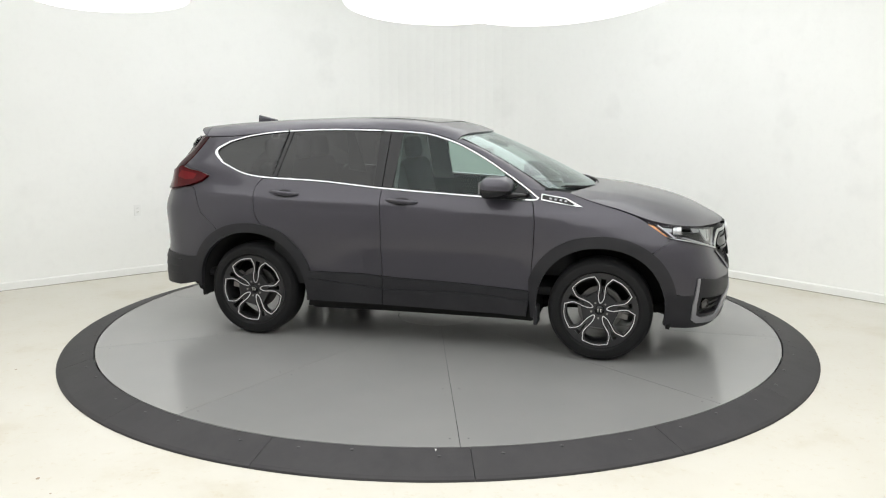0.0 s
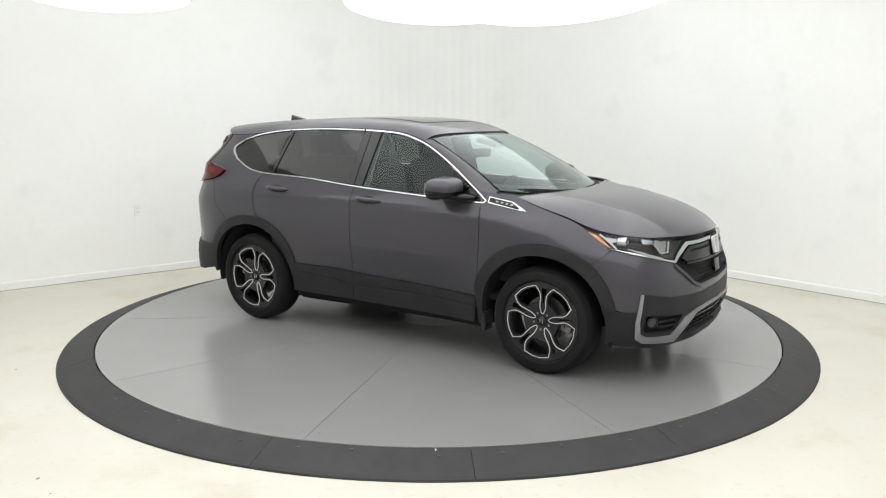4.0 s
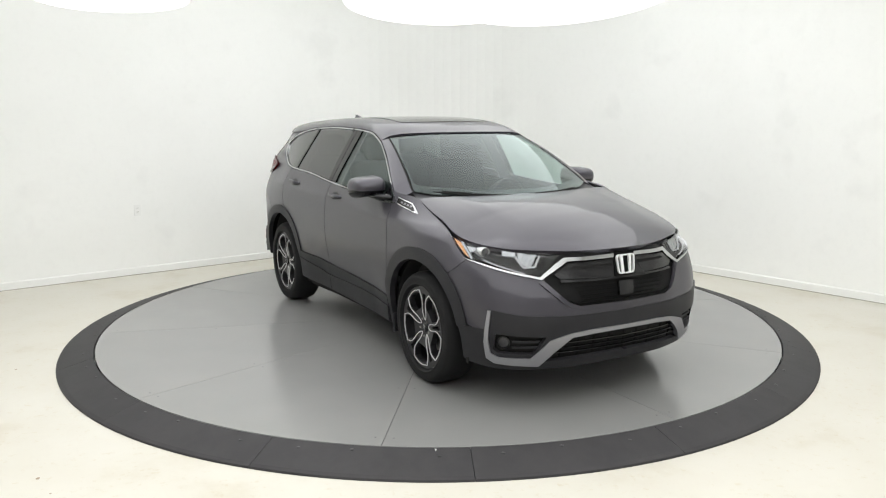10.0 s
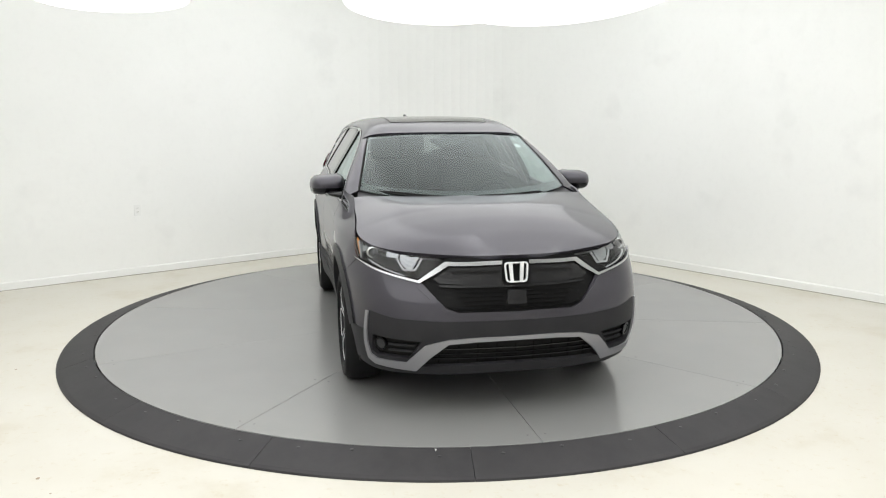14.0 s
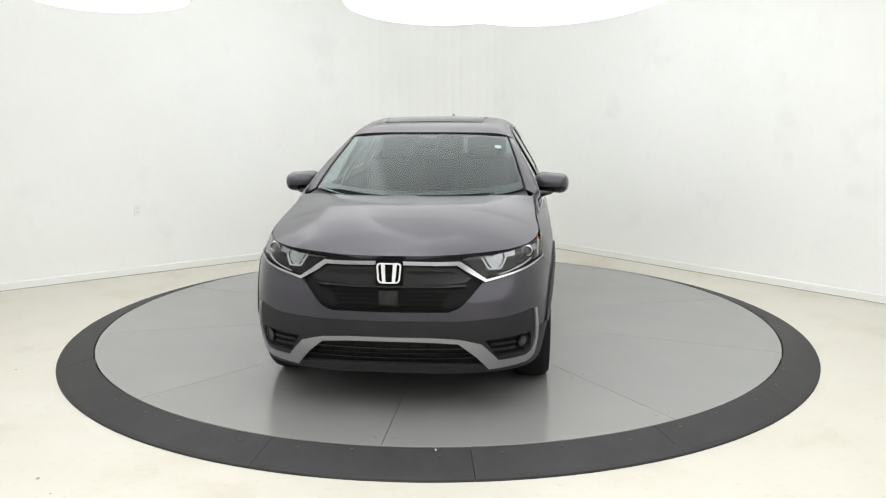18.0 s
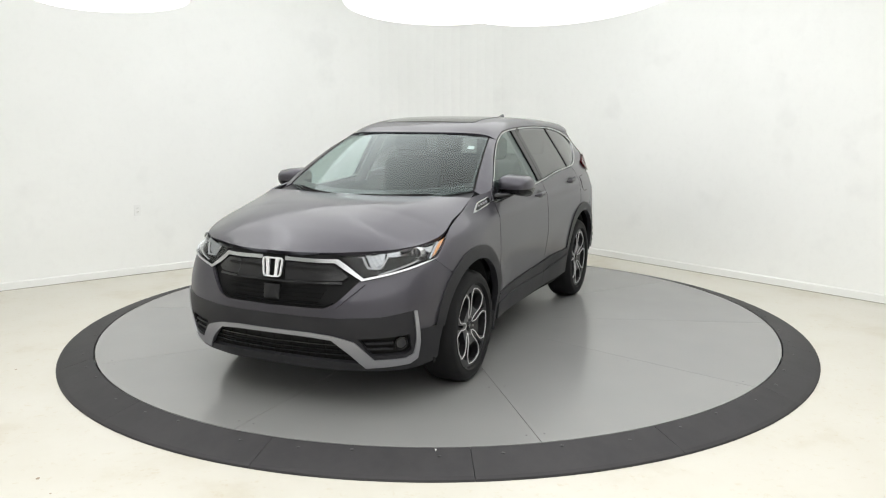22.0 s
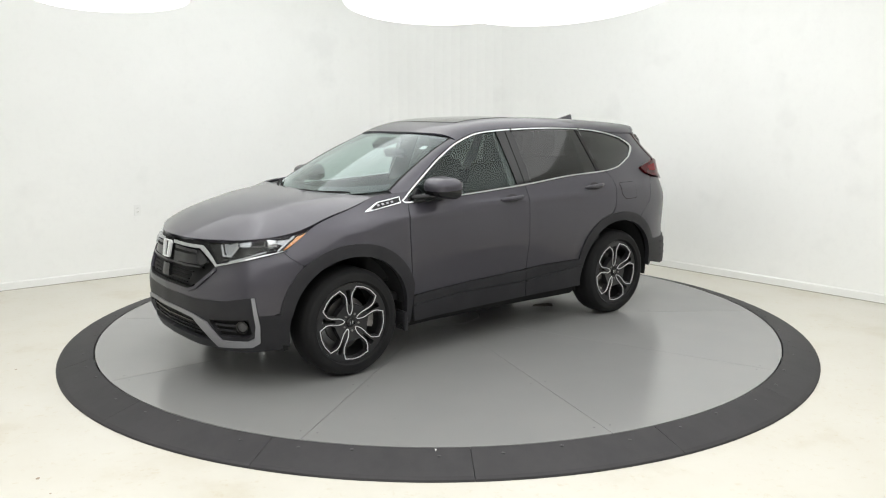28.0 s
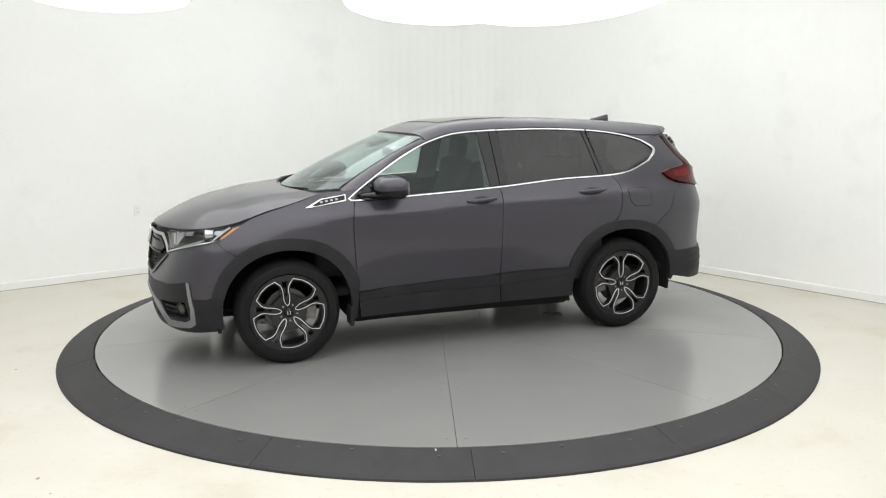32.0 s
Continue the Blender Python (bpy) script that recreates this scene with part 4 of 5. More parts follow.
_v, _f = lathe([(0.060, 0.045), (0.060, 0.020), (0.155, 0.018), (0.158, 0.014), (0.158, 0.0)], 60)
BRAKE_DISC = mesh_of("brake_disc", _v, _f, STEEL, False)
_v, _f = lathe([(0.034, 0.060), (0.034, 0.083), (0.030, 0.088), (0.0, 0.090)], 32)
CAP = mesh_of("centre_cap", _v, _f, GLOSSBLACK, True)


def lug_mesh():
    bm = bmesh.new()
    bmesh.ops.create_cone(bm, cap_ends=True, segments=6, radius1=0.009, radius2=0.007, depth=0.02, matrix=Matrix.Translation((0.058, 0.082, 0)) @ Matrix.Rotation(radians(-90), 4, "X"))
    me = bpy.data.meshes.new("lug_nut")
    bm.to_mesh(me)
    bm.free()
    me.materials.append(CAST)
    return me


def caliper_mesh():
    bm = bmesh.new()
    for a in (-14, 0, 14):
        box(bm, 0.122, 0.200, 0.000, 0.052, -0.022, 0.022, 0.006, Matrix.Rotation(radians(a), 4, "Y"))
    box(bm, 0.115, 0.150, 0.050, 0.060, -0.035, 0.035, 0.004)
    me = bpy.data.meshes.new("brake_caliper")
    bm.to_mesh(me)
    bm.free()
    me.materials.append(CAST)
    return me


LUGS, CALIPER = lug_mesh(), caliper_mesh()
bm = bmesh.new()
box(bm, -0.012, -0.006, 0.089, 0.0925, -0.013, 0.013)
box(bm, 0.006, 0.012, 0.089, 0.0925, -0.013, 0.013)
CAP_MARK = bpy.data.meshes.new("cap_mark")
bm.to_mesh(CAP_MARK)
bm.free()
CAP_MARK.materials.append(CHROME)


def wheel(x, s, phi, brake):
    """A wheel; phi: the direction of its first opening; brake: the caliper's direction, in degrees."""
    tyre = child("wheel", TYRE_MESH, CAR, "black tyre on a dark five-spoke alloy wheel")
    tyre.matrix_basis = pose(x + CAR_X, s * 0.797 + CAR_Y, WZ + 0.003, 0, 0, 0 if s > 0 else 180)
    child("rim", BARREL, tyre)
    spokes = child("spokes", SPOKES, tyre, "dark grey alloy spokes")
    spokes.rotation_euler = (0, radians(-phi), 0)
    edge = child("machined_edge", EDGE, tyre, "bright machined spoke edge")
    edge.rotation_euler = (0, radians(-phi), 0)
    child("brake_disc", BRAKE_DISC, tyre)
    c = child("brake_caliper", CALIPER, tyre)
    c.rotation_euler = (0, radians(-brake), 0)
    child("centre_cap", CAP, tyre)
    for k in range(5):
        g = child("lug_nut", LUGS, tyre)
        g.rotation_euler = (0, radians(-phi - 72 * k), 0)
    child("cap_mark", CAP_MARK, tyre, "small plain bright mark")


wheel(WX, -1, 60, 180)
wheel(-WX, -1, 67, 20)
wheel(WX, 1, 47, 180)
wheel(-WX, 1, 48, 0)

# wheel arch liners
for _x in (WX, -WX):
    for _s in (1, -1):
        v, f = lathe([(0.485, 0.845), (0.458, 0.850), (0.464, 0.46), (0.30, 0.44), (0.0, 0.44)], 28, radians(-13.5), radians(193.5 if _x > 0 else 190))
        v = [(a + _x, _s * b, c + WZ) for a, b, c in v]
        car_child("arch_liner", mesh_of("arch_liner", v, f, BLACK, True))
        bm = bmesh.new()
        _c = _x - 0.462 * math.copysign(1, _x)
        box(bm, _c - 0.014, _c + 0.014, min(_s * 0.42, _s * 0.84), max(_s * 0.42, _s * 0.84), 0.275, 0.42, 0.008)
        car_part("splash_guard", bm, BLACK)


# ---- lights, grille and trim on the nose ----
def ribbon(points, w, step=0.02):
    """A band of width w along an open line."""
    p = np.array(curved(points, step))
    d = np.gradient(p, axis=0)
    d /= np.maximum(np.hypot(*d.T), 1e-9)[:, None]
    n = np.stack([-d[:, 1], d[:, 0]], -1) * w / 2
    return [tuple(q) for q in p + n] + [tuple(q) for q in (p - n)[::-1]]


def straight(points, w):
    """A band of width w along an open line with sharp corners."""
    p = np.array(points, float)
    d = np.diff(p, axis=0)
    d /= np.hypot(*d.T)[:, None]
    n = np.stack([-d[:, 1], d[:, 0]], -1)
    m = np.vstack([n[:1], (n[:-1] + n[1:]) / np.maximum(1 + np.sum(n[:-1] * n[1:], 1), 0.4)[:, None], n[-1:]]) * w / 2
    return [tuple(q) for q in p + m] + [tuple(q) for q in (p - m)[::-1]]


_yy = np.linspace(0, 0.80, 200)
_uyy = np.array([uy(v) for v in _yy])


def front(y, z):
    """The nose as a sheet over (y, z)."""
    y, z = np.asarray(y, float), np.asarray(z, float)
    p = body(np.interp(np.abs(y), _yy, _uyy), z)
    p[..., 1] = y
    return p


def faceted(u, z):
    """The nose with small diamond-cut waves, for lamp reflectors."""
    u, z = np.asarray(u, float), np.asarray(z, float)
    p = body(u, z)
    p[..., 0] += 0.0018 * np.sin(u * 150.0 + 75.0 * z + 1.3) * np.sin(z * 210.0 - 50.0 * u)
    p[..., 2] += 0.003 * np.sin(u * 61.0)
    return p


def ribbed(u, z):
    """The nose with level ribs, for lamp reflectors."""
    u, z = np.asarray(u, float), np.asarray(z, float)
    p = body(u, z)
    p[..., 0] += 0.003 * np.sin(z * 520.0)
    return p


REFLECT = material("lamp_reflector", (0.32, 0.33, 0.34), 0.3, 0.95)
LEDWHITE = material("white_light_guide", (0.42, 0.43, 0.44), 0.25)
LAMPGREY = material("lamp_housing_grey", (0.22, 0.22, 0.226), 0.30, 0.8)
DARKGRILLE = material("dark_grille_plastic", (0.004, 0.004, 0.0042), 0.5, spec=0.06)
DARKCHROME = material("dark_grey_gloss", (0.014, 0.014, 0.015), 0.25, spec=0.35)
WHITEPAPER = material("white_sticker", (0.80, 0.80, 0.80), 0.6)
FOGGLASS = material("fog_lamp_lens", (0.055, 0.055, 0.058), 0.15, 0.3)

for _s in (1, -1):
    outline = [(1.604, 0.997), (1.687, 0.972), (1.868, 0.954), (2.10, 0.936), (2.368, 0.917), (2.45, 0.902), (2.315, 0.792), (2.15, 0.824), (1.966, 0.860), (1.80, 0.884), (1.745, 0.908)]
    lamp = panel("headlamp", outline, body, LAMPGREY, _s, offset=-0.085, gap=0, label="clear headlamp with amber corner and bright reflectors")
    kw = dict(gap=0, depth=0.008, step=0.02)
    panel("amber_reflector", [(1.622, 0.988), (1.695, 0.968), (1.795, 0.892), (1.762, 0.904)], body, AMBER, _s, lamp, offset=-0.022, **kw)
    panel("bezel", ribbon([(1.712, 0.966), (1.765, 0.93), (1.83, 0.882)], 0.010), body, REFLECT, _s, lamp, offset=-0.004, gap=0, depth=0.028, step=0.02)
    panel("reflector", [(1.748, 0.952), (1.82, 0.946), (1.83, 0.930), (1.79, 0.918)], body, REFLECT, _s, lamp, offset=-0.018, **kw)
    _pc = body(np.array([1.935]), np.array([0.914]))[0]
    for nm, prof, mat in (("projector_ring", [(0.0305, -0.002), (0.036, 0.006), (0.042, 0.0), (0.044, -0.05)], BRIGHT), ("projector_lens", [(0.031, -0.004), (0.022, 0.003), (0.010, 0.007), (0.0, 0.008)], FOGGLASS)):
        v, f = lathe(prof, 36)
        car_child(nm, mesh_of(nm, [(_pc[0] - 0.034 + b, _s * _pc[1] + 0.8 * a, 0.914 + 0.8 * c) for a, b, c in v], f, mat, True), lamp)
    panel("reflector", [(2.035, 0.940), (2.155, 0.928), (2.150, 0.908), (2.045, 0.912)], ribbed, REFLECT, _s, lamp, offset=-0.018, gap=0, depth=0.008, step=0.006)
    panel("reflector", [(2.165, 0.926), (2.305, 0.910), (2.290, 0.870), (2.268, 0.854), (2.215, 0.854), (2.172, 0.892)], faceted, REFLECT, _s, lamp, offset=-0.016, gap=0, depth=0.008, step=0.008)
    panel("light_guide", straight([(2.150, 0.904), (2.208, 0.844), (2.288, 0.844), (2.325, 0.904)], 0.010), body, LEDWHITE, _s, lamp, offset=-0.006, **kw)
    panel("light_guide", straight([(1.905, 0.884), (2.06, 0.849), (2.22, 0.812)], 0.006), body, LEDWHITE, _s, lamp, offset=-0.010, **kw)
    panel("lens_cover", outline, body, LENS, _s, lamp, offset=0.002, gap=0.002, depth=0, step=0.03)
    # fog lamp recess
    fog = panel("fog_lamp_recess", shrink(FOG_POCKET, -0.012), body, BLACK, _s, offset=-0.028, gap=0, step=0.03)
    panel("fog_lamp", circle(0.030, 26, 2.082, 0.418), body, FOGGLASS, _s, fog, offset=-0.008, gap=0, depth=0.02, step=0.02)
    panel("fog_bezel", circle(0.040, 28, 2.082, 0.418), body, GLOSSBLACK, _s, fog, holes=[circle(0.030, 26, 2.082, 0.418)], offset=-0.004, gap=0, depth=0.02, step=0.02)
    for _z in (0.385, 0.420):
        panel("slat", [(2.13, _z - 0.006), (2.13, _z + 0.006), (2.30, _z + 0.004), (2.29, _z - 0.008)], body, CLAD, _s, fog, offset=-0.010, gap=0, step=0.04)

# grille
upper = [(0.078, 0.868), (0.365, 0.858), (0.415, 0.826), (0.455, 0.795), (0.425, 0.772), (0.078, 0.765)]
for _s in (1, -1):
    lp = [(y * _s, z) for y, z in upper]
    gp = panel("grille_panel", lp, front, DARKCHROME, offset=0.004, gap=0, depth=0.02, step=0.03, out_way=(1, 0, 0.1), label="gloss dark grey grille panel")
    panel("grille_slot", [(y * _s, z) for y, z in [(0.092, 0.846), (0.335, 0.841), (0.365, 0.828), (0.092, 0.828)]], front, BLACK, parent=gp, offset=0.006, gap=0, depth=0.004, step=0.03, out_way=(1, 0, 0.1))
    for _k in range(4):
        _z = 0.652 + 0.024 * _k
        panel("grille_slat", [(0.07 * _s, _z - 0.002), (0.07 * _s, _z + 0.002), ((0.295 + 0.016 * _k) * _s, _z + 0.002), ((0.295 + 0.016 * _k) * _s, _z - 0.002)], front, DARKGRILLE, offset=-0.006, gap=0, depth=0.012, step=0.04, out_way=(1, 0, 0.1))
panel("grille_rib", [(-0.43, 0.752), (0.43, 0.752), (0.425, 0.765), (-0.425, 0.765)], front, DARKCHROME, offset=0.008, gap=0, depth=0.02, step=0.03, out_way=(1, 0, 0.1))
panel("grille_lip", [(-0.39, 0.650), (-0.345, 0.617), (0.345, 0.617), (0.39, 0.650), (0.34, 0.634), (-0.34, 0.634)], front, DARKGRILLE, offset=0.004, gap=0, depth=0.02, step=0.03, out_way=(1, 0, 0.1))
panel("sensor_cover", [(-0.054, 0.656), (0.054, 0.656), (0.054, 0.736), (-0.054, 0.736)], front, DARKCHROME, offset=0.010, gap=0, depth=0.02, step=0.04, out_way=(1, 0, 0.1), label="dark square sensor cover")
block = panel("emblem_block", [(-0.078, 0.764), (0.078, 0.764), (0.077, 0.908), (-0.077, 0.908)], front, DARKGRILLE, offset=0.012, gap=0, depth=0.03, step=0.04, out_way=(1, 0, 0.1))


def rounded(x0, x1, z0, z1, r, taper=0.0, n=6):
    out = []
    for cx, cz, a in ((x1 - r, z1 - r, 0), (x0 + r, z1 - r, 90), (x0 + r, z0 + r, 180), (x1 - r, z0 + r, 270)):
        for i in range(n + 1):
            b = radians(a + 90 * i / n)
            z = cz + r * math.sin(b)
            out.append(((cx + r * math.cos(b)) * (1 + taper * (z - (z0 + z1) / 2) / (z1 - z0)), z))
    return out


kw = dict(gap=0, depth=0.012, step=0.02, out_way=(1, 0, 0.1))
panel("emblem", rounded(-0.065, 0.065, 0.776, 0.889, 0.022, 0.16), front, EMBLEM, parent=block, holes=[rounded(-0.056, 0.056, 0.784, 0.881, 0.017, 0.16)], offset=0.024, label="bright plain emblem frame", **kw)
panel("emblem_bar", [(-0.035, 0.784), (-0.017, 0.784), (-0.021, 0.881), (-0.043, 0.881)], front, EMBLEM, parent=block, offset=0.022, **kw)
panel("emblem_bar", [(0.017, 0.784), (0.035, 0.784), (0.043, 0.881), (0.021, 0.881)], front, EMBLEM, parent=block, offset=0.022, **kw)
for _k in range(3):
    _z = 0.338 + 0.030 * _k
    w = 0.50 - 0.032 * _k
    panel("lower_grille_slat", [(-w, _z), (w, _z), (w, _z + 0.006), (-w, _z + 0.006)], front, GLOSSBLACK, offset=-0.014, gap=0, depth=0.015, step=0.04, out_way=(1, 0, 0.1))
for _k in range(9):
    _y = -0.44 + 0.11 * _k
    panel("lower_grille_post", [(_y - 0.005, 0.31), (_y + 0.005, 0.31), (_y + 0.005, 0.430), (_y - 0.005, 0.430)], front, DARKGRILLE, offset=-0.022, gap=0, depth=0.012, step=0.04, out_way=(1, 0, 0.1))


# ---- handles, mirrors, badges ----
def sweep(path, rx, rz, mat, name, parent=None, label="", n=12, taper=0.35):
    """An oval bar along a path of points; its ends taper."""
    p = [Vector(q) for q in path]
    verts, faces = [], []
    for i, q in enumerate(p):
        d = (p[min(i + 1, len(p) - 1)] - p[max(i - 1, 0)]).normalized()
        side = d.cross(Vector((0, 0, 1))).normalized()
        up = side.cross(d)
        s = i / (len(p) - 1)
        k = taper + (1 - taper) * min(1, 5 * s, 5 * (1 - s)) ** 0.6
        for j in range(n):
            a = 2 * math.pi * j / n
            verts.append(q + side * (rx * k * math.cos(a)) + up * (rz * k * math.sin(a)))
    m = len(p)
    for i in range(m - 1):
        for j in range(n):
            a, b = i * n + j, i * n + (j + 1) % n
            faces.append((a, b, b + n, a + n))
    faces += [tuple(reversed(range(n))), tuple((m - 1) * n + j for j in range(n))]
    return car_child(name, mesh_of(name, verts, faces, mat, True), parent, label)


def doors_of(name):
    return sorted((o for o in CAR.children if o.name.split(".")[0] == name), key=lambda o: o.name)


FDOORS, RDOORS = doors_of("front_door"), doors_of("rear_door")
for _s, fd, rd in ((1, FDOORS[0], RDOORS[0]), (-1, FDOORS[1], RDOORS[1])):
    for door, c, zc in ((fd, -0.105, 1.083), (rd, -1.04, 1.119)):
        # the shade in the handle's cup is drawn as a flat dark disc
        cup = [(c + 0.062 * math.cos(a), zc - 0.004 + 0.030 * math.sin(a)) for a in np.linspace(0, 2 * math.pi, 24, endpoint=False)]
        panel("handle_cup", cup, body, CLAD, _s, door, gap=0, depth=0.004, offset=0.0015, step=0.03, label="flat dark disc painted as the cup's shade behind the handle")
        path = []
        for i in range(15):
            q = i / 14
            u = c - 0.122 + 0.244 * q
            b = body(np.array([u]), np.array([zc + 0.012 * (1 - q) - 0.006]))[0]
            path.append((b[0], _s * (b[1] + 0.028 * min(1, 4 * q, 4 * (1 - q)) + 0.001), b[2]))
        sweep(path, 0.010, 0.016, PAINT, "door_handle", door)
    # badge on the wing
    frame_loop = [(0.905, 1.158), (1.070, 1.129), (1.186, 1.071), (1.145, 1.073), (0.905, 1.114)]
    hole = [(0.912, 1.151), (1.066, 1.123), (1.132, 1.086), (1.118, 1.080), (0.912, 1.122)]
    badge = panel("wing_badge", frame_loop, body, CHROME, _s, holes=[hole], offset=0.006, gap=0, step=0.02, label="chrome framed wing badge with a dark field")
    panel("badge_field", hole, body, GLOSSBLACK, _s, badge, offset=0.003, gap=0, step=0.03)
    for _k in range(4):
        u = 0.958 + 0.034 * _k
        z = 1.127 - 0.165 * (u - 0.958)
        panel("letter_bar", [(u, z - 0.006), (u + 0.018, z - 0.009), (u + 0.020, z + 0.003), (u + 0.002, z + 0.006)], body, SILVER, _s, badge, offset=0.006, gap=0, depth=0.003, step=0.02)
    # door mirror
    bm = bmesh.new()
    vs = box(bm, -0.108, 0.108, -0.128, 0.128, -0.076, 0.076, 0.060)
    for q in bm.verts:
        t = (q.co.x + 0.108) / 0.216
        q.co.z *= 1 - 0.30 * t ** 2
        q.co.y *= 1 - 0.22 * t ** 2
        q.co.z += 0.010 * t + (0.03 if q.co.y * _s > 0 else 0.0) * -0.3
    bmesh.ops.translate(bm, vec=(0.605, _s * 0.938, 1.206), verts=bm.verts)
    bmesh.ops.bisect_plane(bm, geom=bm.verts[:] + bm.edges[:] + bm.faces[:], plane_co=(0.6, 0, 1.192), plane_no=(0.05, 0, 1))
    low = [f for f in bm.faces if f.calc_center_median().z < 1.192 - 0.05 * (f.calc_center_median().x - 0.6)]
    me = bpy.data.meshes.new("door_mirror")
    for f in low:
        f.material_index = 1
    bm.to_mesh(me)
    bm.free()
    me.materials.append(PAINT)
    me.materials.append(GLOSSBLACK)
    me.shade_smooth()
    mirror = car_child("door_mirror", me, fd, "grey door mirror with a black foot")
    bm = bmesh.new()
    box(bm, 0.4955, 0.503, _s * 0.938 - 0.088, _s * 0.938 + 0.088, 1.160, 1.245, 0.002)
    car_part("mirror_glass", bm, CHROME, mirror)
    sweep([(0.66, _s * 0.93, 1.158), (0.71, _s * 0.90, 1.150), (0.76, _s * 0.865, 1.146), (0.80, _s * 0.83, 1.146)], 0.05, 0.022, GLOSSBLACK, "mirror_foot", mirror, taper=0.8)
    # corner cover between mirror and window front
    panel("mirror_corner", [(0.845, 1.128), (0.70, 1.133), (0.70, 1.16), (0.74, 1.205), (0.76, 1.205)], body, GLOSSBLACK, _s, fd, offset=0.001, gap=0)
    # mud flap
    bm = bmesh.new()
    box(bm, 0.868, 0.900, _s * 0.83 - 0.06, _s * 0.83 + 0.06, 0.222, 0.36, 0.012)
    car_part("mud_flap", bm, CLAD)
    # dark seam round the pillar trim joints of the window surround
    for u in (-0.331, -1.105):
        z = float(RAIL_Z(u)) - 0.017
        panel("trim_joint", [(u - 0.003, z - 0.014), (u + 0.003, z - 0.014), (u + 0.003, z + 0.014), (u - 0.003, z + 0.014)], body, BLACK, _s, offset=0.008, gap=0, depth=0.003)

# fuel flap on the left side
flap = [(-1.356, 1.118), (-1.370, 1.126), (-1.560, 1.126), (-1.578, 1.110), (-1.574, 1.000), (-1.555, 0.985), (-1.425, 0.985), (-1.395, 0.998), (-1.366, 1.033)]
panel("fuel_flap_joint", flap, body, BLACK, 1, offset=0.0012, gap=0, depth=0.003, step=0.03)
panel("fuel_flap", flap, body, PAINT, 1, offset=0.003, gap=0.004, depth=0.003, step=0.03)

# ---- roof, screen and cowl ----
roof_glass = panel("sunroof", [(-0.50, -0.66), (0.045, -0.64), (0.06, -0.60), (0.06, 0.60), (0.045, 0.64), (-0.50, 0.66)], roof, SUNGLASS, gap=0, depth=0.001, offset=0.003, out_way=(0, 0, 1), label="dark glass sunroof")
panel("sunroof_seal", [(-0.502, -0.663), (0.046, -0.643), (0.062, -0.602), (0.062, 0.602), (0.046, 0.643), (-0.502, 0.663)], roof, BLACK, parent=roof_glass, gap=0, depth=0.001, offset=0.0015, out_way=(0, 0, 1))
panel("headliner", [(-1.84, -0.95), (0.28, -0.95), (0.28, 0.95), (-1.84, 0.95)], roof, HEADLINER, gap=0, depth=0, offset=-0.045, step=0.08, out_way=(0, 0, 1))
hole = rounded(0.115, 0.955, -0.965, 0.965, 0.04)
panel("screen_border", [(0.0, -0.985), (1.0, -0.985), (1.0, 0.985), (0.0, 0.985)], screen, GLOSSBLACK, holes=[hole], offset=-0.004, gap=0, depth=0, step=0.05, out_way=(1, 0, 1))
panel("sensor_housing", [(0.93, -0.22), (0.93, 0.22), (0.80, 0.10), (0.79, -0.10)], screen, BLACK, offset=-0.012, gap=0, depth=0.03, step=0.05, out_way=(1, 0, 1))
panel("screen_sticker", [(0.74, 0.80), (0.74, 0.87), (0.80, 0.87), (0.80, 0.80)], screen, WHITEPAPER, offset=-0.005, gap=0, depth=0.001, step=0.05, out_way=(1, 0, 1), label="small white paper sticker")
panel("screen_seal", [(0.0, 0.982), (1.0, 0.982), (1.0, 1.0), (0.0, 1.0)], screen, BLACK, offset=0.002, gap=0, depth=0.004, step=0.05, out_way=(1, 0.5, 1))
panel("screen_seal", [(0.0, -0.982), (1.0, -0.982), (1.0, -1.0), (0.0, -1.0)], screen, BLACK, offset=0.002, gap=0, depth=0.004, step=0.05, out_way=(1, -0.5, 1))


def cowl(v, q):
    v, q = np.asarray(v, float), np.asarray(q, float)
    a = screen(0.02 + 0 * v, v)
    y = 0.78 * v
    b = hood(1.225 - 0.115 * np.abs(v) ** 2.2, y)
    c = a + (b - a) * q[..., None]
    c[..., 2] -= 0.022
    return c


panel("cowl_panel", [(-1.0, 0.0), (1.0, 0.0), (1.0, 1.0), (-1.0, 1.0)], cowl, CLAD, gap=0, depth=0, step=0.08, out_way=(0, 0, 1))


def on_screen(w, v, lift):
    q = screen(np.array([w]), np.array([v]))[0]
    return (q[0] + lift * 0.5, q[1], q[2] + lift)


for a, b in ((-0.86, -0.02), (-0.06, 0.72)):
    arm = sweep([on_screen(-0.012 + 0.012 * i / 9, b + (a - b) * i / 9, 0.016) for i in range(10)], 0.008, 0.007, BLACK, "wiper", label="black wiper resting at the screen's foot")
    sweep([on_screen(0.012 + 0.018 * i / 9, b - 0.05 + (a - b) * 0.85 * i / 9, 0.009) for i in range(10)], 0.006, 0.010, BLACK, "wiper_blade", arm)

bm = bmesh.new()
box(bm, -0.085, 0.085, -0.022, 0.022, -0.012, 0.050, 0.010)
for q in bm.verts:
    t = (q.co.x + 0.085) / 0.17
    q.co.z = q.co.z * (1 - 0.80 * t) if q.co.z > 0 else q.co.z
    q.co.y *= 1 - 0.6 * max(0, q.co.z) / 0.05
bmesh.ops.translate(bm, vec=(-1.615, 0, 1.648), verts=bm.verts)
car_part("roof_antenna", bm, PAINT, smooth=True)

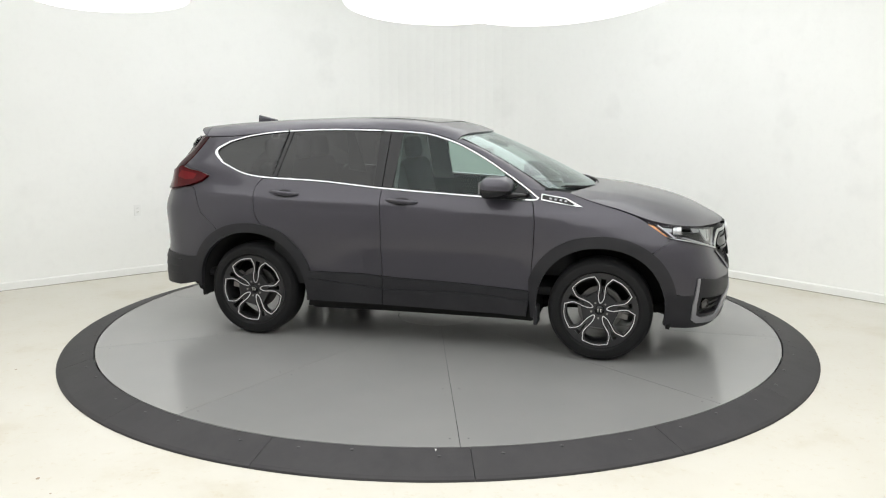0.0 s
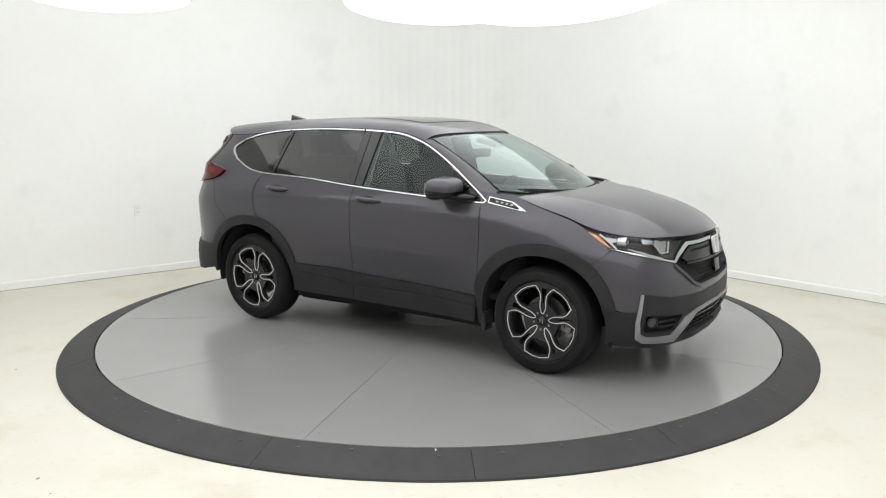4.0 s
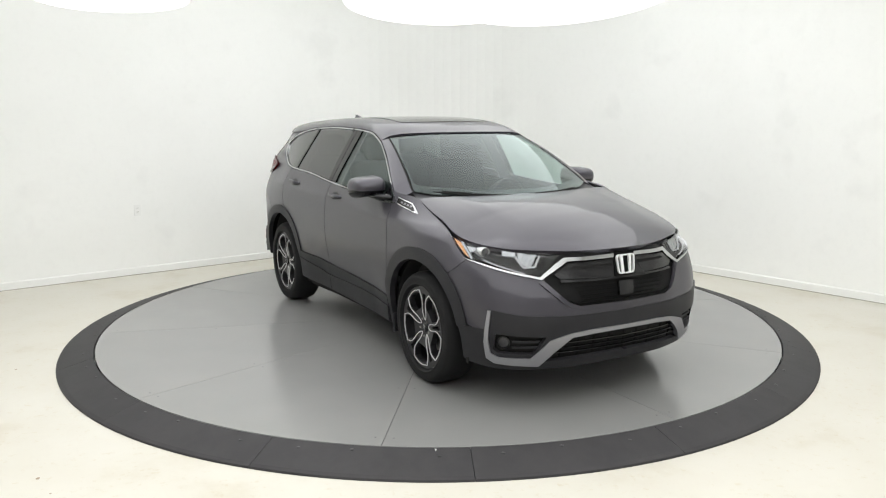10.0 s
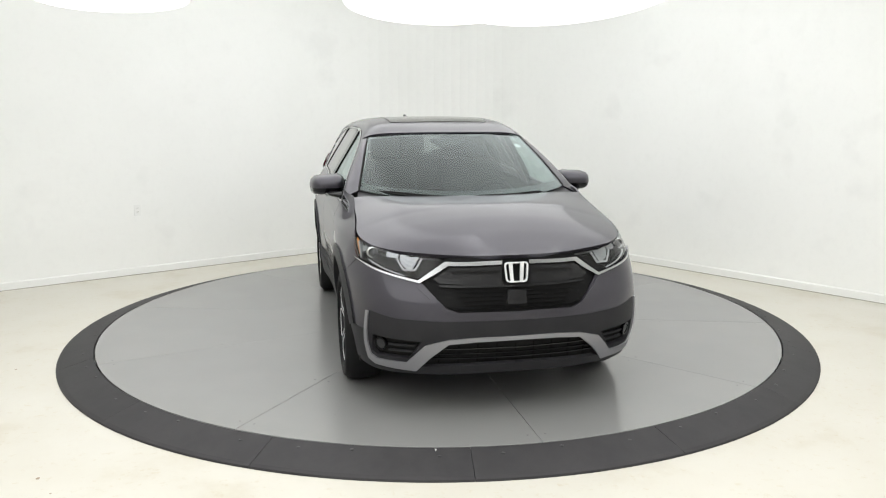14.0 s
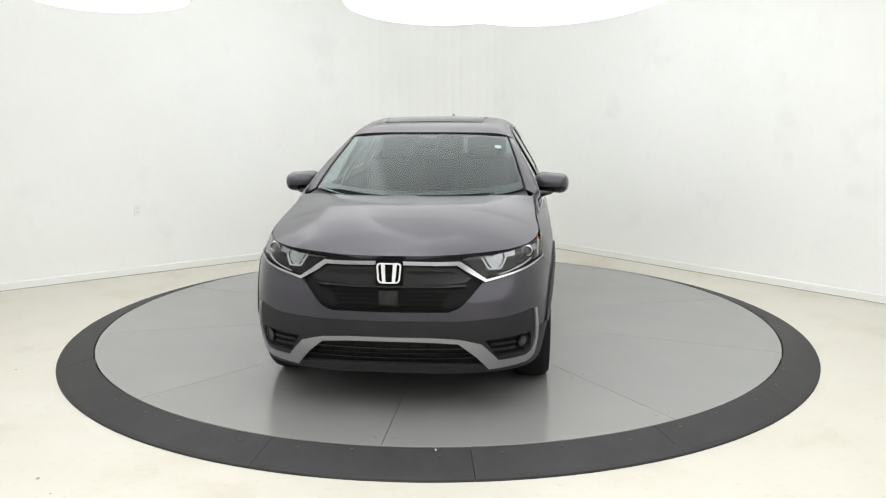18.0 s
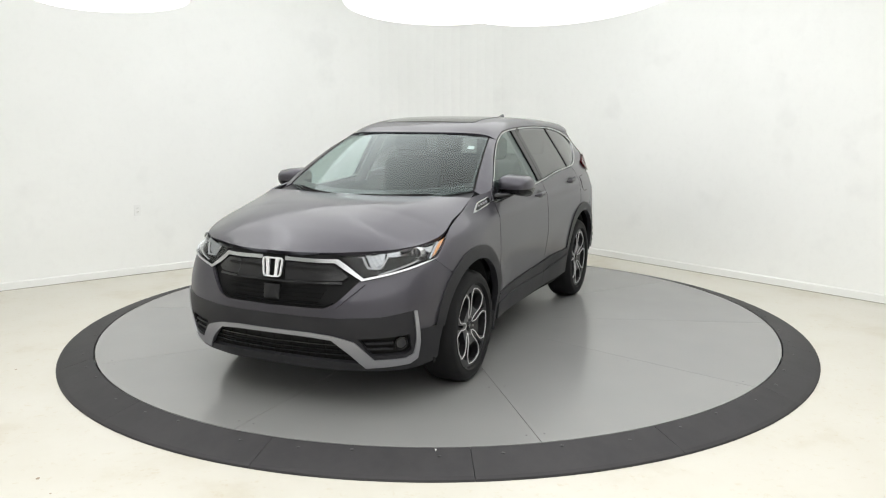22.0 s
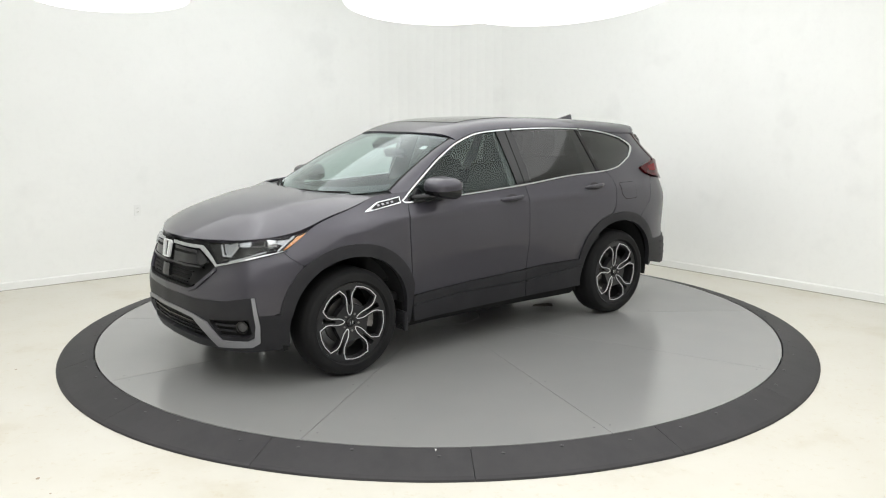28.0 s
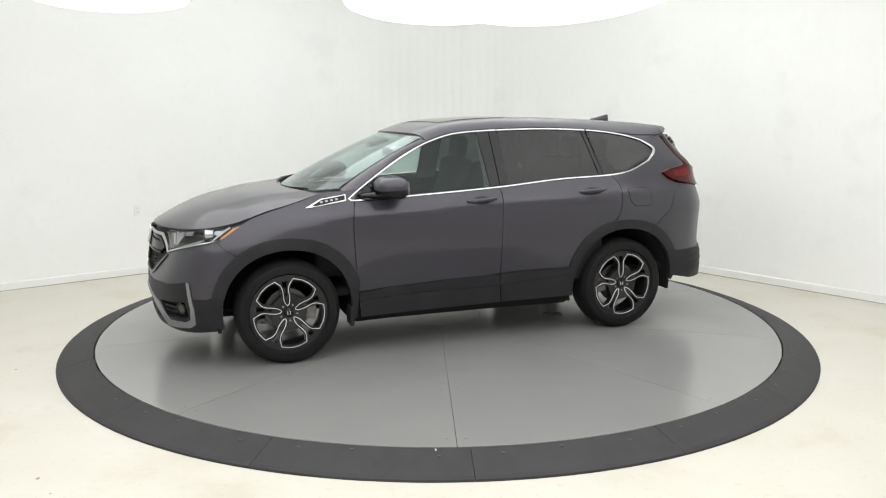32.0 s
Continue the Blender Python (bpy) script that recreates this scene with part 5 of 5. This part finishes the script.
# ---- inside the car ----
bm = bmesh.new()
box(bm, -1.9, 1.0, -0.78, 0.78, 0.42, 0.48, 0.02)
car_part("cabin_floor", bm, DASH)
bm = bmesh.new()
box(bm, 0.46, 1.12, -0.74, 0.74, 0.55, 1.035, 0.05)
for q in bm.verts:
    if q.co.z > 0.9:
        q.co.z += 0.055 * math.cos(q.co.y * 1.6) * min(1, (q.co.x - 0.40) / 0.3)
dash = car_part("dashboard", bm, DASH, smooth=True)
bm = bmesh.new()
box(bm, 0.56, 0.72, 0.20, 0.55, 1.04, 1.12, 0.03)
car_part("instrument_hood", bm, DASH, dash, smooth=True)
bm = bmesh.new()
box(bm, 0.50, 0.52, -0.13, 0.13, 0.93, 1.08, 0.008)
car_part("screen_display", bm, GLOSSBLACK, dash)


def torus(R, r, mat, name, m, parent=None, n=40, k=10):
    v, f = [], []
    for i in range(n):
        a = 2 * math.pi * i / n
        for j in range(k):
            b = 2 * math.pi * j / k
            v.append(m @ Vector(((R + r * math.cos(b)) * math.cos(a), (R + r * math.cos(b)) * math.sin(a), r * math.sin(b))))
            f.append((i * k + j, ((i + 1) % n) * k + j, ((i + 1) % n) * k + (j + 1) % k, i * k + (j + 1) % k))
    return car_child(name, mesh_of(name, v, f, mat, True), parent)


_m = pose(0.36, 0.37, 1.02, 0, -66, 0)
sw = torus(0.18, 0.016, DASH, "steering_wheel", _m)
bm = bmesh.new()
box(bm, -0.055, 0.055, -0.075, 0.075, -0.035, 0.01, 0.02, _m)
box(bm, -0.02, 0.02, -0.17, 0.17, -0.012, 0.006, 0.005, _m)
box(bm, -0.17, -0.02, -0.018, 0.018, -0.012, 0.006, 0.005, _m)
car_part("steering_hub", bm, DASH, sw)


def seat(x, y, w):
    bm = bmesh.new()
    box(bm, -0.26, 0.28, -w / 2, w / 2, -0.09, 0.09, 0.05, pose(x, y, 0.70, 0, -6, 0))
    s = car_part("car_seat", bm, SEAT, None, "grey leather car seat", True)
    bm = bmesh.new()
    box(bm, -0.075, 0.075, -w / 2, w / 2, 0.0, 0.62, 0.06, pose(x - 0.24, y, 0.72, 0, -14, 0))
    car_part("backrest", bm, SEAT, s, smooth=True)
    return s


def headrest(x, y, s):
    bm = bmesh.new()
    box(bm, -0.05, 0.05, -0.13, 0.13, -0.02, 0.17, 0.045, pose(x, y, 1.345, 0, -8, 0))
    car_part("headrest", bm, SEAT, s, smooth=True)
    bm = bmesh.new()
    box(bm, -0.006, 0.006, -0.06, -0.05, -0.08, 0.0, 0.0, pose(x, y, 1.345, 0, -8, 0))
    box(bm, -0.006, 0.006, 0.05, 0.06, -0.08, 0.0, 0.0, pose(x, y, 1.345, 0, -8, 0))
    car_part("headrest_posts", bm, STEEL, s)


for _y in (0.37, -0.37):
    _st = seat(-0.02, _y, 0.52)
    headrest(-0.40, _y, _st)
_st = seat(-0.95, 0.0, 1.30)
for _y in (0.42, 0.0, -0.42):
    headrest(-1.32, _y, _st)
bm = bmesh.new()
box(bm, 0.235, 0.265, -0.125, 0.125, -0.035, 0.035, 0.012, pose(0.10, 0, 1.435, 0, 8, 0))
car_part("inside_mirror", bm, GLOSSBLACK, smooth=True)
for _s in (1, -1):
    # inner door cards and pillars
    panel("door_card", [(-1.15, 0.40), (0.84, 0.40), (0.86, 1.09), (-0.26, 1.145), (-1.15, 1.19)], body, DASH, _s, gap=0, depth=0, offset=-0.075, step=0.08)
    panel("inner_pillar", [(-0.36, 1.12), (-0.16, 1.12), (-0.18, 1.58), (-0.34, 1.58)], body, HEADLINER, _s, gap=0, depth=0.01, offset=-0.045, step=0.08)
    panel("inner_pillar", [(-1.20, 1.20), (-1.02, 1.18), (-1.05, 1.57), (-1.12, 1.57)], body, HEADLINER, _s, gap=0, depth=0.01, offset=-0.045, step=0.08)

# ---- a scrap lying on the turntable ----
def dry_leaf():
    """A crumpled dry leaf: a curled sheet of a few cells with some thickness."""
    rng = random.Random(4)
    n, m = 9, 4
    top = []
    for i in range(n):
        s = i / (n - 1)
        w = 0.030 * math.sin(math.pi * (0.08 + 0.88 * s)) ** 0.7
        for j in range(m):
            q = j / (m - 1) * 2 - 1
            top.append((0.17 * (s - 0.5) + 0.006 * rng.uniform(-1, 1), w * q + 0.004 * rng.uniform(-1, 1), 0.006 + 0.018 * q * q * (0.4 + s) + 0.008 * rng.random()))
    verts = top + [(x, y, max(0.0005, z - 0.003)) for x, y, z in top]
    k = n * m
    faces = []
    for i in range(n - 1):
        for j in range(m - 1):
            a = i * m + j
            faces.append((a, a + m, a + m + 1, a + 1))
            faces.append((k + a, k + a + 1, k + a + m + 1, k + a + m))
    for i in range(n - 1):
        for j in (0, m - 1):
            a, b = i * m + j, (i + 1) * m + j
            faces.append((a, b, k + b, k + a))
    leaf = new("dry_leaf", mesh_of("dry_leaf", verts, faces, LEAF, False))
    return tagged(leaf, "small crumpled dark brown leaf lying under the car", "leaf")


LEAF = material("dry_leaf", (0.055, 0.048, 0.040), 0.8)
SCRAP = dry_leaf()
def motions():
    rows = [(t, pose(0, 0, 0, 0, 0, turn_at(t))) for t in range(0, 33)]
    walk(CAR, rows)
    walk(TABLE, [(t, pose(0, DISC_Y, 0, 0, 0, turn_at(t))) for t in range(0, 33)])
    scrap = []
    for t in range(0, 33):
        a = radians(turn_at(t))
        x, y = -0.90, 0.355
        scrap.append((t, pose(x * math.cos(a) - y * math.sin(a), x * math.sin(a) + y * math.cos(a), 0.0, 0, 0, turn_at(t) + 140)))
    walk(SCRAP, scrap)


motions()
